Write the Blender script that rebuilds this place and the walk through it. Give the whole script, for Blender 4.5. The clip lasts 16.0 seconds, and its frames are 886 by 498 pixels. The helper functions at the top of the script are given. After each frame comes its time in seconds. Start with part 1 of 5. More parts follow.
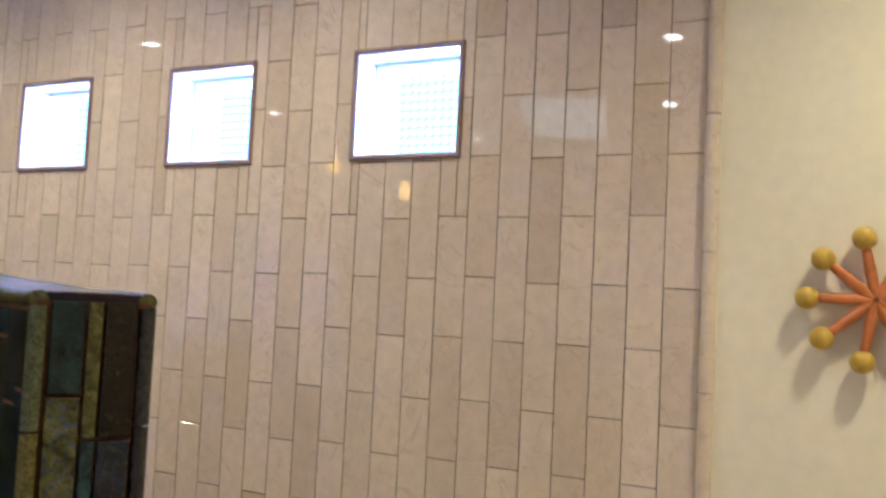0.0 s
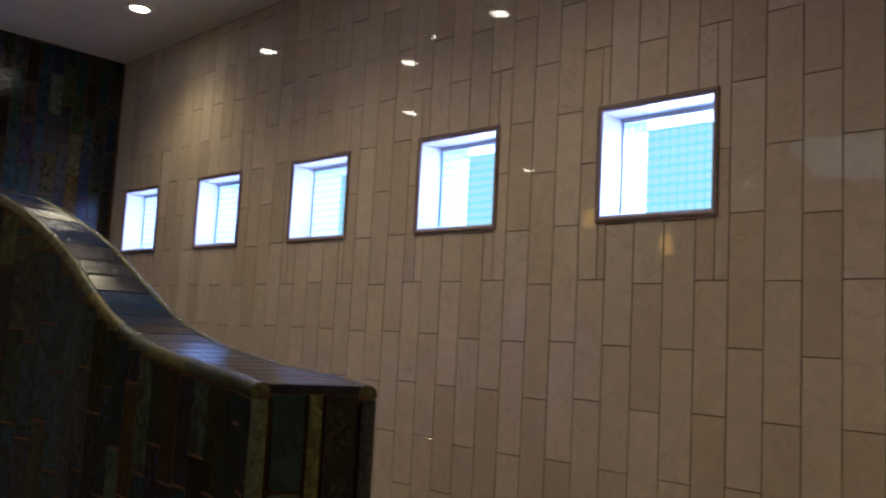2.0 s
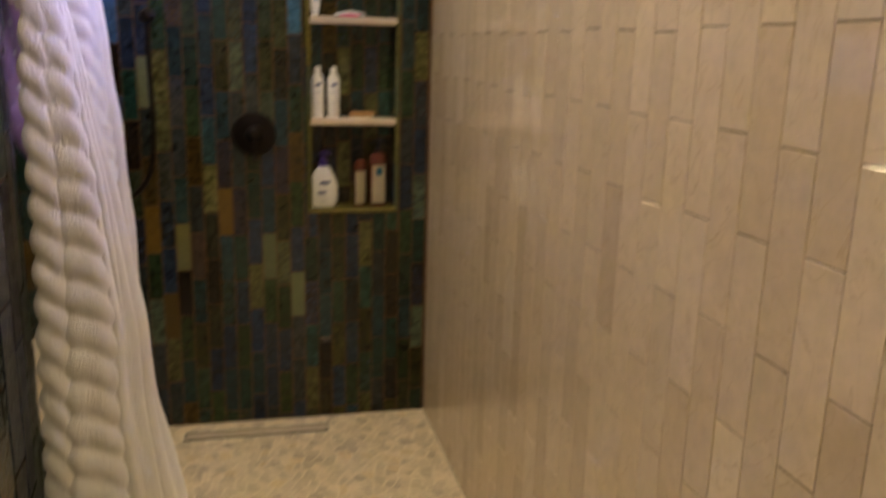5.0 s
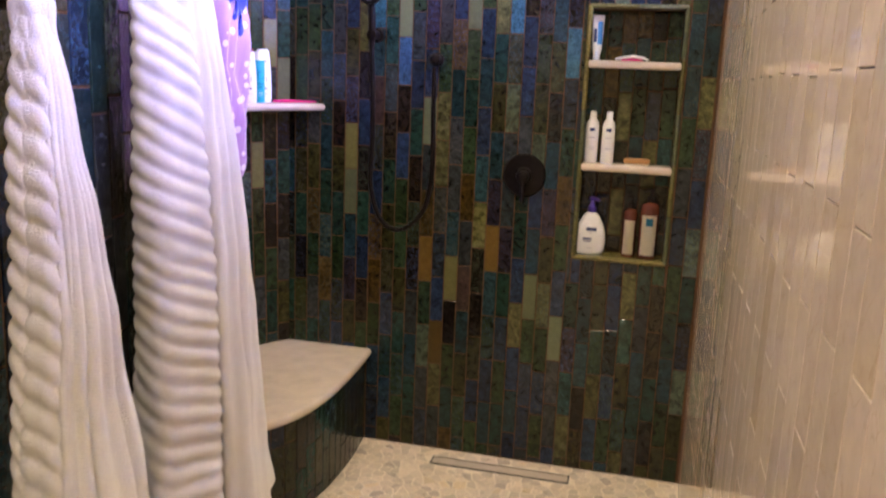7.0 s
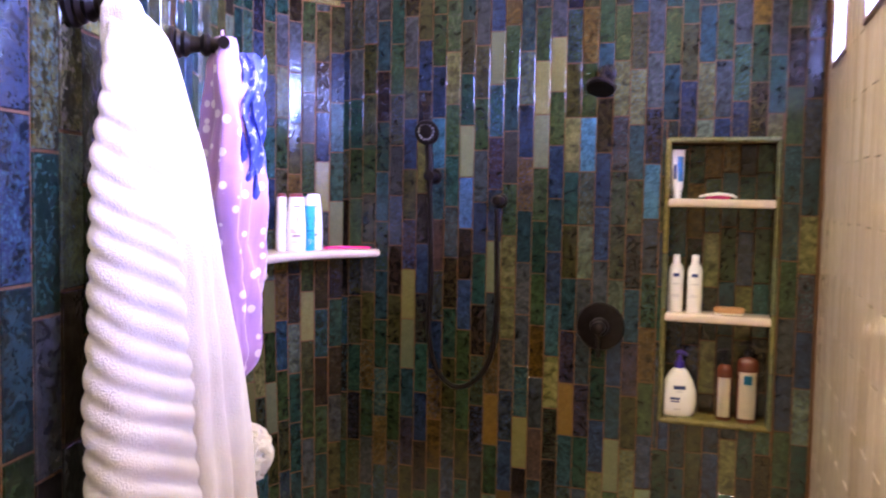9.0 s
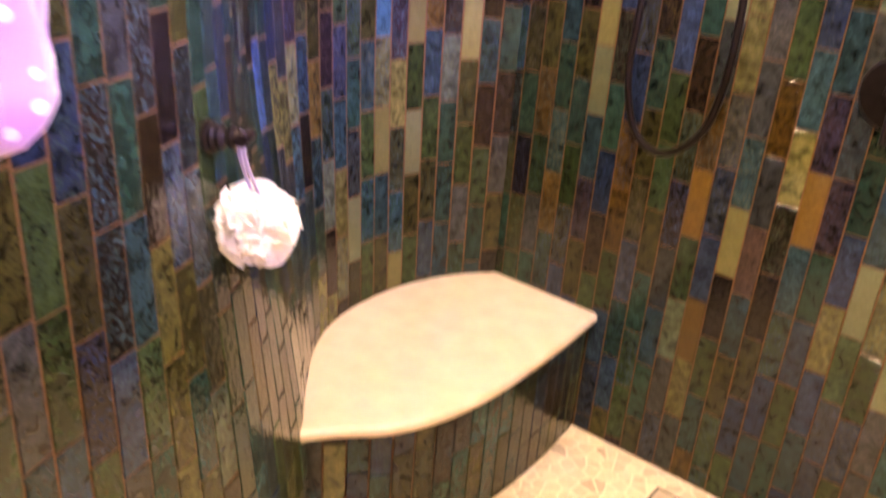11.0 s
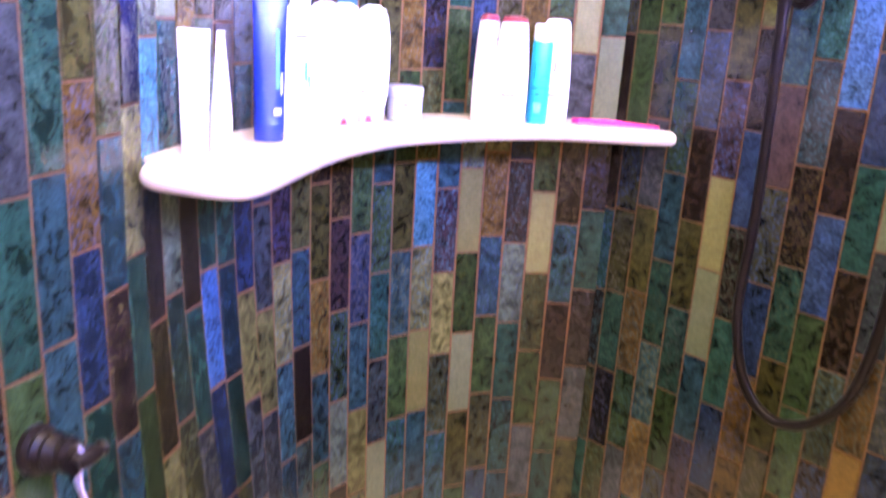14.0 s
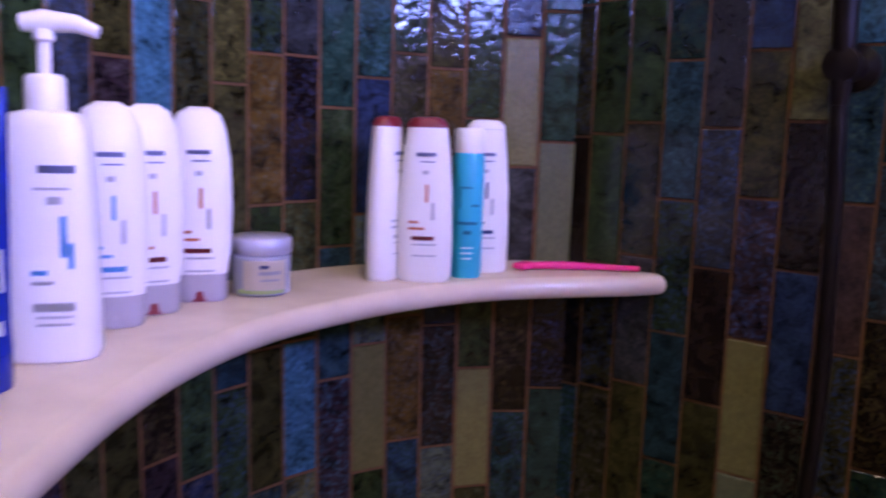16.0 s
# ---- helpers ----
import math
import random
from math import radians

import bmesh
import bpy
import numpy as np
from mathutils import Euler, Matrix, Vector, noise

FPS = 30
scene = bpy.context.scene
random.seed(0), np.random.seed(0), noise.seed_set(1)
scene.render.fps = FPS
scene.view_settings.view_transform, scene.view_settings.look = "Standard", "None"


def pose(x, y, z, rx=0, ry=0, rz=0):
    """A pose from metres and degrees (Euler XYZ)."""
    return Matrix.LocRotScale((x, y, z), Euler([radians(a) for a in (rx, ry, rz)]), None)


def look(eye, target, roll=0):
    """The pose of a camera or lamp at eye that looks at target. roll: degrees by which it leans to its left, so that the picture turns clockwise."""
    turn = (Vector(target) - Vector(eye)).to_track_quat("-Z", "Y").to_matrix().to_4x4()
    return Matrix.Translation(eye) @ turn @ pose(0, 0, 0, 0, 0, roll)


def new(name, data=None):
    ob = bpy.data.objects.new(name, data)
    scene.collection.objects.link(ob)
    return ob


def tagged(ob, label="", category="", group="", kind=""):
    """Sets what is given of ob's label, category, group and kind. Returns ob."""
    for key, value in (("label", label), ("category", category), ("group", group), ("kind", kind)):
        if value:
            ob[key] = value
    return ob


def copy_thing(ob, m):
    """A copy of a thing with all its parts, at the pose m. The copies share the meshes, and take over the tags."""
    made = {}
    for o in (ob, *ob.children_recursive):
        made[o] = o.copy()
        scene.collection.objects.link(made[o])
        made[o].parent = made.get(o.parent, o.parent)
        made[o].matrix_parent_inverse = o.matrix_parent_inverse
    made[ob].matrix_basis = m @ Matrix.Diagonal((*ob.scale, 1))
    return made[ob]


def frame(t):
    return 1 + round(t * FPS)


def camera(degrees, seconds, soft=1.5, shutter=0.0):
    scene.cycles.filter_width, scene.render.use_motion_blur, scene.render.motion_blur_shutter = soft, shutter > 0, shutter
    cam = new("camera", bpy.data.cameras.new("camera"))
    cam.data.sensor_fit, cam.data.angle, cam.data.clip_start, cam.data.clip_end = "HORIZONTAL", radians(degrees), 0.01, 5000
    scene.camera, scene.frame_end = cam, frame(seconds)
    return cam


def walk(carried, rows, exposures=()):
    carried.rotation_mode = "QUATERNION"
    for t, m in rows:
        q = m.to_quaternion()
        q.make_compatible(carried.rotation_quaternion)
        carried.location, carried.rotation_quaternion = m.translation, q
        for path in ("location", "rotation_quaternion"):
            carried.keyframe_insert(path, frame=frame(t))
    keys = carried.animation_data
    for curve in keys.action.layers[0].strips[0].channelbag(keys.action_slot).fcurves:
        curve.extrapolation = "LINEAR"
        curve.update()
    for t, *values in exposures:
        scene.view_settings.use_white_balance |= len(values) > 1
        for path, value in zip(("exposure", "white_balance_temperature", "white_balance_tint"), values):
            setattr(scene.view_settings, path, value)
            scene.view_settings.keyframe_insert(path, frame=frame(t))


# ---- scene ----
cam = camera(55.6, 16.0, soft=2.1, shutter=0.5)

PATH = [
    (0, (-1.902, -4.001, 1.695), (-0.108, -3.126, 1.813), 2.8),
    (0.5, (-1.925, -4.007, 1.723), (-0.197, -3.023, 1.936), 3.4),
    (1, (-1.922, -3.984, 1.73), (-0.299, -2.835, 1.947), 3.4),
    (1.5, (-1.875, -3.982, 1.742), (-0.334, -2.719, 1.912), 3.7),
    (2, (-1.791, -3.976, 1.747), (-0.359, -2.594, 1.952), 3.0),
    (2.5, (-1.656, -3.898, 1.729), (-0.295, -2.443, 1.905), 2.2),
    (3, (-1.457, -3.767, 1.74), (-0.064, -2.339, 1.882), 0.8),
    (3.5, (-1.216, -3.614, 1.707), (-0.018, -2.013, 1.738), 0.6),
    (4, (-1.081, -3.507, 1.64), (-0.085, -1.774, 1.555), 0.2),
    (4.5, (-0.929, -3.436, 1.594), (-0.131, -1.627, 1.293), -0.3),
    (5, (-0.712, -3.351, 1.567), (-0.27, -1.459, 1.09), 1.6),
    (5.2, (-0.671, -3.369, 1.544), (-0.369, -1.47, 0.993), 1.6),
    (7.3, (-0.190, -3.255, 1.582), (-0.674, -1.356, 1.261), 2.7),
    (7.5, (-0.190, -3.241, 1.584), (-0.661, -1.328, 1.326), 3.1),
    (8, (-0.215, -3.229, 1.653), (-0.726, -1.299, 1.512), 3.0),
    (8.2, (-0.235, -3.194, 1.648), (-0.734, -1.255, 1.559), 2.5),
    (10.3, (-0.312, -2.343, 1.649), (-1.373, -0.698, 1.239), 1.8),
    (10.5, (-0.335, -2.242, 1.625), (-1.408, -0.629, 1.124), 3.7),
    (11, (-0.334, -2.028, 1.582), (-1.452, -0.59, 0.757), 4.4),
    (11.5, (-0.359, -1.769, 1.552), (-1.378, -0.521, 0.367), 3.4),
    (12, (-0.357, -1.646, 1.497), (-1.366, -0.522, 0.186), 3.8),
    (12.5, (-0.342, -1.57, 1.503), (-1.448, -0.483, 0.24), 4.0),
    (13, (-0.352, -1.516, 1.528), (-1.625, -0.411, 0.451), 4.3),
    (13.5, (-0.447, -1.571, 1.605), (-1.809, -0.338, 0.814), 4.9),
    (14, (-0.547, -1.475, 1.638), (-1.997, -0.205, 1.106), 3.9),
    (14.5, (-0.722, -1.387, 1.632), (-2.186, -0.078, 1.251), 2.4),
    (15, (-0.825, -1.256, 1.626), (-2.365, -0.022, 1.303), 1.7),
    (15.5, (-0.942, -1.162, 1.628), (-2.43, 0.142, 1.331), 1.5),
    (16, (-1.056, -1.098, 1.634), (-2.295, 0.446, 1.352), 1.8),
]

# exposure along the walk: seconds, stops, kelvin, tint
EXPOSURES = [
    (0.0, -0.58, 5200, -3), (0.5, -1.15, 5500, -4), (1.0, -1.7, 5600, -3), (1.5, -2.0, 5850, -3), (2.0, -2.35, 5800, -2), (2.5, -2.82, 5900, 0),
    (3.0, -2.95, 5900, 1), (3.5, -2.72, 6250, -1), (4.0, -2.38, 7200, -3), (4.5, -1.48, 6450, -2), (5.0, -0.85, 6750, -3), (7.3, -0.05, 5800, 8),
    (8.2, 0.15, 5900, 9), (10.5, 0.3, 6350, 13), (11.0, 1.25, 7300, 22), (11.5, 0.85, 7700, 18), (12.0, 0.1, 7500, 6), (12.5, 0.0, 7300, 6),
    (13.0, 0.2, 6800, 7), (13.5, 0.8, 6500, 8), (14.0, 1.45, 5700, 16), (14.5, 0.85, 5050, 24), (15.0, -0.35, 5450, 22), (15.5, -0.92, 5650, 22),
    (16.0, -1.1, 5800, 21)]
walk(cam, [(t, look(eye, target, roll)) for t, eye, target, roll in PATH], EXPOSURES)

# ---- world and lights ----
world = bpy.data.worlds.new("world")
scene.world = world
world.use_nodes = True
wn = world.node_tree.nodes
sky = wn.new("ShaderNodeTexSky")
sky.sky_type, sky.sun_disc, sky.sun_elevation, sky.sun_rotation = "NISHITA", False, radians(35), radians(60)
wn["Background"].inputs["Strength"].default_value = 0.12
world.node_tree.links.new(sky.outputs[0], wn["Background"].inputs[0])

CEIL = 3.0
WINDOW_W, WINDOW_Z0, WINDOW_Z1 = 0.312, 2.062, 2.344
WINDOWS = [(-0.461 - 0.66 * k, -0.461 - 0.66 * k + WINDOW_W) for k in range(5)]
WALL_T = 0.22
WINDOW_WATTS, SPOT_WATTS = 31.0, 57.0
for y0, y1 in WINDOWS:
    day = bpy.data.lights.new("window_daylight", "AREA")
    day.shape, day.size, day.size_y, day.energy, day.color = "RECTANGLE", 0.296, 0.266, WINDOW_WATTS, (0.44, 0.40, 1.0)
    day.spread = radians(100)
    new("window_daylight", day).matrix_world = look((0.221, (y0 + y1) / 2, (WINDOW_Z0 + WINDOW_Z1) / 2), (-1, (y0 + y1) / 2, (WINDOW_Z0 + WINDOW_Z1) / 2))
# (-0.62, -2.78), (-0.62, -4.40) and (-1.05, -5.3) are added, unseen, to brighten the walls
DOWNLIGHTS = [(-0.31, -0.77), (-0.59, -1.92), (-0.80, -1.19), (-1.42, -0.55), (-0.62, -2.78), (-0.62, -4.40), (-1.05, -5.3), (-3.05, -0.15), (-4.25, -1.24), (-5.93, -0.94), (-2.11, -3.21), (-3.45, -2.95), (-4.75, -2.63)]
for x, y in DOWNLIGHTS:
    spot = bpy.data.lights.new("downlight_beam", "SPOT")
    # the added lamp at y -4.40 is strongest, to lift the cream wall
    spot.energy = SPOT_WATTS * (0.95 if (x, y) == (-1.42, -0.55) else 1.15 if (x, y) == (-0.62, -2.78) else 1.3 if (x, y) == (-0.59, -1.92) else 2.3 if (x, y) == (-0.62, -4.40) else 0.35 if x < -2 else 1.0)
    spot.color, spot.spot_size, spot.spot_blend, spot.shadow_soft_size = (1.0, 0.76, 0.46), radians(134), 1.0, 0.07
    new("downlight_beam", spot).matrix_world = look((x, y, CEIL - 0.03), (x, y, 0))
PENDANTS = [(-2.4, -1.64, 2.31), (-2.4, -1.14, 2.48)]

# ---- helpers for building ----


def part(name, bm, material, parent=None, label=""):
    """One mesh object from a bmesh, under a thing or a part."""
    me = bpy.data.meshes.new(name)
    bm.normal_update()
    bm.to_mesh(me)
    bm.free()
    if material:
        me.materials.append(material)
    ob = new(name, me)
    ob.parent = parent
    return tagged(ob, label) if label else ob


def thing(name, label, category, group="", at=(0, 0, 0), turn=0, kind=""):
    ob = new(name)
    ob.empty_display_size = 0.05
    ob.matrix_world = pose(*at, 0, 0, turn)
    return tagged(ob, label, category, group, kind)


def smooth(ob, angle=40):
    me = ob.data
    for p in me.polygons:
        p.use_smooth = True
    bm = bmesh.new()
    bm.from_mesh(me)
    for e in bm.edges:
        e.smooth = len(e.link_faces) == 2 and e.calc_face_angle(0) < radians(angle)
    bm.to_mesh(me)
    bm.free()
    return ob


def box_bm(x0, x1, y0, y1, z0, z1, bevel=0.0, seg=2, bm=None):
    bm = bm or bmesh.new()
    made = bmesh.ops.create_cube(bm, size=1)["verts"]
    for v in made:
        v.co = Vector((x0 + (v.co.x + 0.5) * (x1 - x0), y0 + (v.co.y + 0.5) * (y1 - y0), z0 + (v.co.z + 0.5) * (z1 - z0)))
    if bevel:
        bmesh.ops.bevel(bm, geom=list({e for v in made for e in v.link_edges}), offset=bevel, segments=seg, affect="EDGES", profile=0.5)
    return bm


def rings_bm(rings, close=True, bm=None):
    """A skin over rings of points, capped at both ends."""
    bm = bm or bmesh.new()
    rows = [[bm.verts.new(p) for p in r] for r in rings]
    n = len(rows[0])
    for a, b in zip(rows, rows[1:]):
        for i in range(n if close else n - 1):
            bm.faces.new((a[i], a[(i + 1) % n], b[(i + 1) % n], b[i]))
    if close:
        bm.faces.new(rows[0][::-1])
        bm.faces.new(rows[-1])
    return bm


def lathe_bm(profile, n=28, sx=1.0, sy=1.0, bm=None):
    """A turned body from (radius, height) pairs; sx and sy flatten it."""
    return rings_bm([[(max(r, 1e-4) * sx * math.cos(2 * math.pi * i / n), max(r, 1e-4) * sy * math.sin(2 * math.pi * i / n), z) for i in range(n)]
                     for r, z in profile], bm=bm)


def oval_bm(sections, n=32, power=2.0, bm=None):
    """A body from (half width, half depth, height, shift) sections with superelliptic outline."""
    out = []
    for a, b, z, s in sections:
        ring = []
        for i in range(n):
            c, d = math.cos(2 * math.pi * i / n), math.sin(2 * math.pi * i / n)
            ring.append((a * math.copysign(abs(c) ** (2 / power), c) + s, b * math.copysign(abs(d) ** (2 / power), d), z))
        out.append(ring)
    return rings_bm(out, bm=bm)


def tube_bm(points, radius, n=12, bm=None):
    """A round tube along points; radius may be one number or one a point."""
    pts = [Vector(p) for p in points]
    radii = radius if isinstance(radius, (list, tuple)) else [radius] * len(pts)
    rings, side = [], None
    for i, p in enumerate(pts):
        t = (pts[min(i + 1, len(pts) - 1)] - pts[max(i - 1, 0)]).normalized()
        if side is None:
            side = t.orthogonal().normalized()
        side = (side - t * side.dot(t)).normalized()
        up = t.cross(side)
        rings.append([p + radii[i] * (math.cos(2 * math.pi * k / n) * side + math.sin(2 * math.pi * k / n) * up) for k in range(n)])
    return rings_bm(rings, bm=bm)


def spline(points, n):
    """n points at even steps along a smooth curve through the points (2D or 3D)."""
    p = [Vector((*q, 0)[:3]) for q in points]
    dense = []
    for i in range(len(p) - 1):
        a, b, c, d = p[max(i - 1, 0)], p[i], p[i + 1], p[min(i + 2, len(p) - 1)]
        for k in range(16):
            t = k / 16
            dense.append(0.5 * (2 * b + (c - a) * t + (2 * a - 5 * b + 4 * c - d) * t * t + (3 * b - a - 3 * c + d) * t ** 3))
    dense.append(p[-1])
    run = [0.0]
    for a, b in zip(dense, dense[1:]):
        run.append(run[-1] + (b - a).length)
    out, j = [], 0
    for i in range(n):
        s = run[-1] * i / (n - 1)
        while j < len(run) - 2 and run[j + 1] < s:
            j += 1
        f = (s - run[j]) / max(run[j + 1] - run[j], 1e-9)
        out.append(dense[j].lerp(dense[j + 1], min(max(f, 0), 1)))
    return out, run[-1]


def interp(table, x):
    for (a, va), (b, vb) in zip(table, table[1:]):
        if x <= b:
            f = min(max((x - a) / (b - a), 0), 1)
            return va + (vb - va) * f
    return table[-1][1]


# ---- materials ----


def material(name):
    m = bpy.data.materials.new(name)
    m.use_nodes = True
    return m, m.node_tree.nodes, m.node_tree.links, m.node_tree.nodes["Principled BSDF"]


def simple(name, colour, rough=0.5, metal=0.0, grain=0.0, scale=60.0, bump=0.0, coat=0.0, transmit=0.0, sheen=0.0):
    """A plain surface with grain of two scales in its colour, gloss and relief."""
    m, n, l, b = material(name)
    b.inputs["Base Color"].default_value = (*colour, 1)
    b.inputs["Roughness"].default_value, b.inputs["Metallic"].default_value = rough, metal
    b.inputs["Coat Weight"].default_value, b.inputs["Transmission Weight"].default_value = coat, transmit
    b.inputs["Sheen Weight"].default_value = sheen
    if grain or bump:
        co = n.new("ShaderNodeNewGeometry")
        small, large = n.new("ShaderNodeTexNoise"), n.new("ShaderNodeTexNoise")
        small.inputs["Scale"].default_value, large.inputs["Scale"].default_value = scale, scale / 9
        small.inputs["Detail"].default_value = large.inputs["Detail"].default_value = 4
        for q in (small, large):
            l.new(co.outputs["Position"], q.inputs["Vector"])
        both = n.new("ShaderNodeMath")
        both.operation = "ADD"
        l.new(small.outputs["Fac"], both.inputs[0])
        l.new(large.outputs["Fac"], both.inputs[1])
        ramp = n.new("ShaderNodeValToRGB")
        ramp.color_ramp.elements[0].position, ramp.color_ramp.elements[1].position = 0.35, 0.65
        ramp.color_ramp.elements[0].color = (*[c * (1 - grain) for c in colour], 1)
        ramp.color_ramp.elements[1].color = (*[min(c * (1 + grain), 1) for c in colour], 1)
        half = n.new("ShaderNodeMath")
        half.operation = "MULTIPLY"
        half.inputs[1].default_value = 0.5
        l.new(both.outputs[0], half.inputs[0])
        l.new(half.outputs[0], ramp.inputs[0])
        l.new(ramp.outputs[0], b.inputs["Base Color"])
        if bump:
            rel = n.new("ShaderNodeBump")
            rel.inputs["Strength"].default_value, rel.inputs["Distance"].default_value = bump, 0.004
            l.new(small.outputs["Fac"], rel.inputs["Height"])
            l.new(rel.outputs[0], b.inputs["Normal"])
    return m


def varied(name, palette, rough, per_island, mottle=0.5, scale=45.0, bump=0.25, veins=None, spread=0.0, wave=0.0):
    """A palette picked at random piece by piece, with mottling of two scales, speckle or veins, and relief."""
    m, n, l, b = material(name)
    geo = n.new("ShaderNodeNewGeometry")
    if per_island:
        pick = geo.outputs["Random Per Island"]
    else:
        pick = n.new("ShaderNodeObjectInfo").outputs["Random"]
    ramp = n.new("ShaderNodeValToRGB")
    ramp.color_ramp.interpolation = "CONSTANT"
    els = ramp.color_ramp.elements
    total, at = sum(w for w, _ in palette), 0.0
    for i, (w, c) in enumerate(palette):
        e = els[0] if i == 0 else els[1] if i == 1 else els.new(at / total)
        e.position, e.color = at / total, (*c, 1)
        at += w
    l.new(pick, ramp.inputs[0])
    shift = n.new("ShaderNodeVectorMath")
    shift.operation = "MULTIPLY_ADD"
    l.new(pick, shift.inputs[0])
    shift.inputs[1].default_value = (37.0, 53.0, 71.0)
    l.new(geo.outputs["Position"], shift.inputs[2])
    fine, broad = n.new("ShaderNodeTexNoise"), n.new("ShaderNodeTexNoise")
    fine.inputs["Scale"].default_value, fine.inputs["Detail"].default_value, fine.inputs["Roughness"].default_value = scale * 4, 5, 0.7
    broad.inputs["Scale"].default_value, broad.inputs["Detail"].default_value = scale, 3
    l.new(shift.outputs[0], fine.inputs["Vector"])
    l.new(shift.outputs[0], broad.inputs["Vector"])
    tone = n.new("ShaderNodeMapRange")
    tone.inputs["From Min"].default_value, tone.inputs["From Max"].default_value = (0.36, 0.68) if mottle > 0.4 else (0.3, 0.7)
    tone.inputs["To Min"].default_value, tone.inputs["To Max"].default_value = 1 - mottle, 1 + mottle * (1.9 if mottle > 0.4 else 1)
    mix = n.new("ShaderNodeMath")
    mix.operation = "MULTIPLY_ADD"
    mix.inputs[1].default_value = 0.7
    l.new(fine.outputs["Fac"], mix.inputs[0])
    hb = n.new("ShaderNodeMath")
    hb.operation = "MULTIPLY"
    hb.inputs[1].default_value = 0.3
    l.new(broad.outputs["Fac"], hb.inputs[0])
    l.new(hb.outputs[0], mix.inputs[2])
    l.new(mix.outputs[0], tone.inputs["Value"])
    mul = n.new("ShaderNodeVectorMath")
    mul.operation = "SCALE"
    l.new(ramp.outputs[0], mul.inputs[0])
    l.new(tone.outputs[0], mul.inputs["Scale"])
    colour = mul.outputs[0]
    if spread:
        hue = n.new("ShaderNodeHueSaturation")
        second = n.new("ShaderNodeMath")
        second.operation = "MULTIPLY"
        second.inputs[1].default_value = 91.7
        l.new(pick, second.inputs[0])
        frac = n.new("ShaderNodeMath")
        frac.operation = "FRACT"
        l.new(second.outputs[0], frac.inputs[0])
        val = n.new("ShaderNodeMapRange")
        val.inputs["To Min"].default_value, val.inputs["To Max"].default_value = 1 - spread, 1 + spread
        l.new(frac.outputs[0], val.inputs["Value"])
        l.new(val.outputs[0], hue.inputs["Value"])
        l.new(colour, hue.inputs["Color"])
        colour = hue.outputs[0]
    if veins:
        warp = n.new("ShaderNodeTexNoise")
        warp.inputs["Scale"].default_value, warp.inputs["Detail"].default_value, warp.inputs["Distortion"].default_value = 5.0, 5, 1.8
        l.new(shift.outputs[0], warp.inputs["Vector"])
        line = n.new("ShaderNodeValToRGB")
        e = line.color_ramp.elements
        e[0].position, e[0].color, e[1].position, e[1].color = 0.490, (0, 0, 0, 1), 0.5, (1, 1, 1, 1)
        e.new(0.507).color = (0, 0, 0, 1)
        l.new(warp.outputs["Fac"], line.inputs[0])
        faint = n.new("ShaderNodeMath")
        faint.operation = "MULTIPLY"
        faint.inputs[1].default_value = 0.45
        l.new(line.outputs[0], faint.inputs[0])
        blend = n.new("ShaderNodeMixRGB")
        blend.inputs[2].default_value = (*veins, 1)
        l.new(faint.outputs[0], blend.inputs[0])
        l.new(colour, blend.inputs[1])
        colour = blend.outputs[0]
    l.new(colour, b.inputs["Base Color"])
    gloss = n.new("ShaderNodeMapRange")
    gloss.inputs["From Min"].default_value, gloss.inputs["From Max"].default_value = 0.3, 0.7
    gloss.inputs["To Min"].default_value, gloss.inputs["To Max"].default_value = rough * 0.7, rough * 1.5
    l.new(broad.outputs["Fac"], gloss.inputs["Value"])
    l.new(gloss.outputs[0], b.inputs["Roughness"])
    if bump:
        rel = n.new("ShaderNodeBump")
        rel.inputs["Strength"].default_value, rel.inputs["Distance"].default_value = bump, 0.0035
        l.new(mix.outputs[0] if wave == 0 else broad.outputs["Fac"], rel.inputs["Height"])
        l.new(rel.outputs[0], b.inputs["Normal"])
    return m


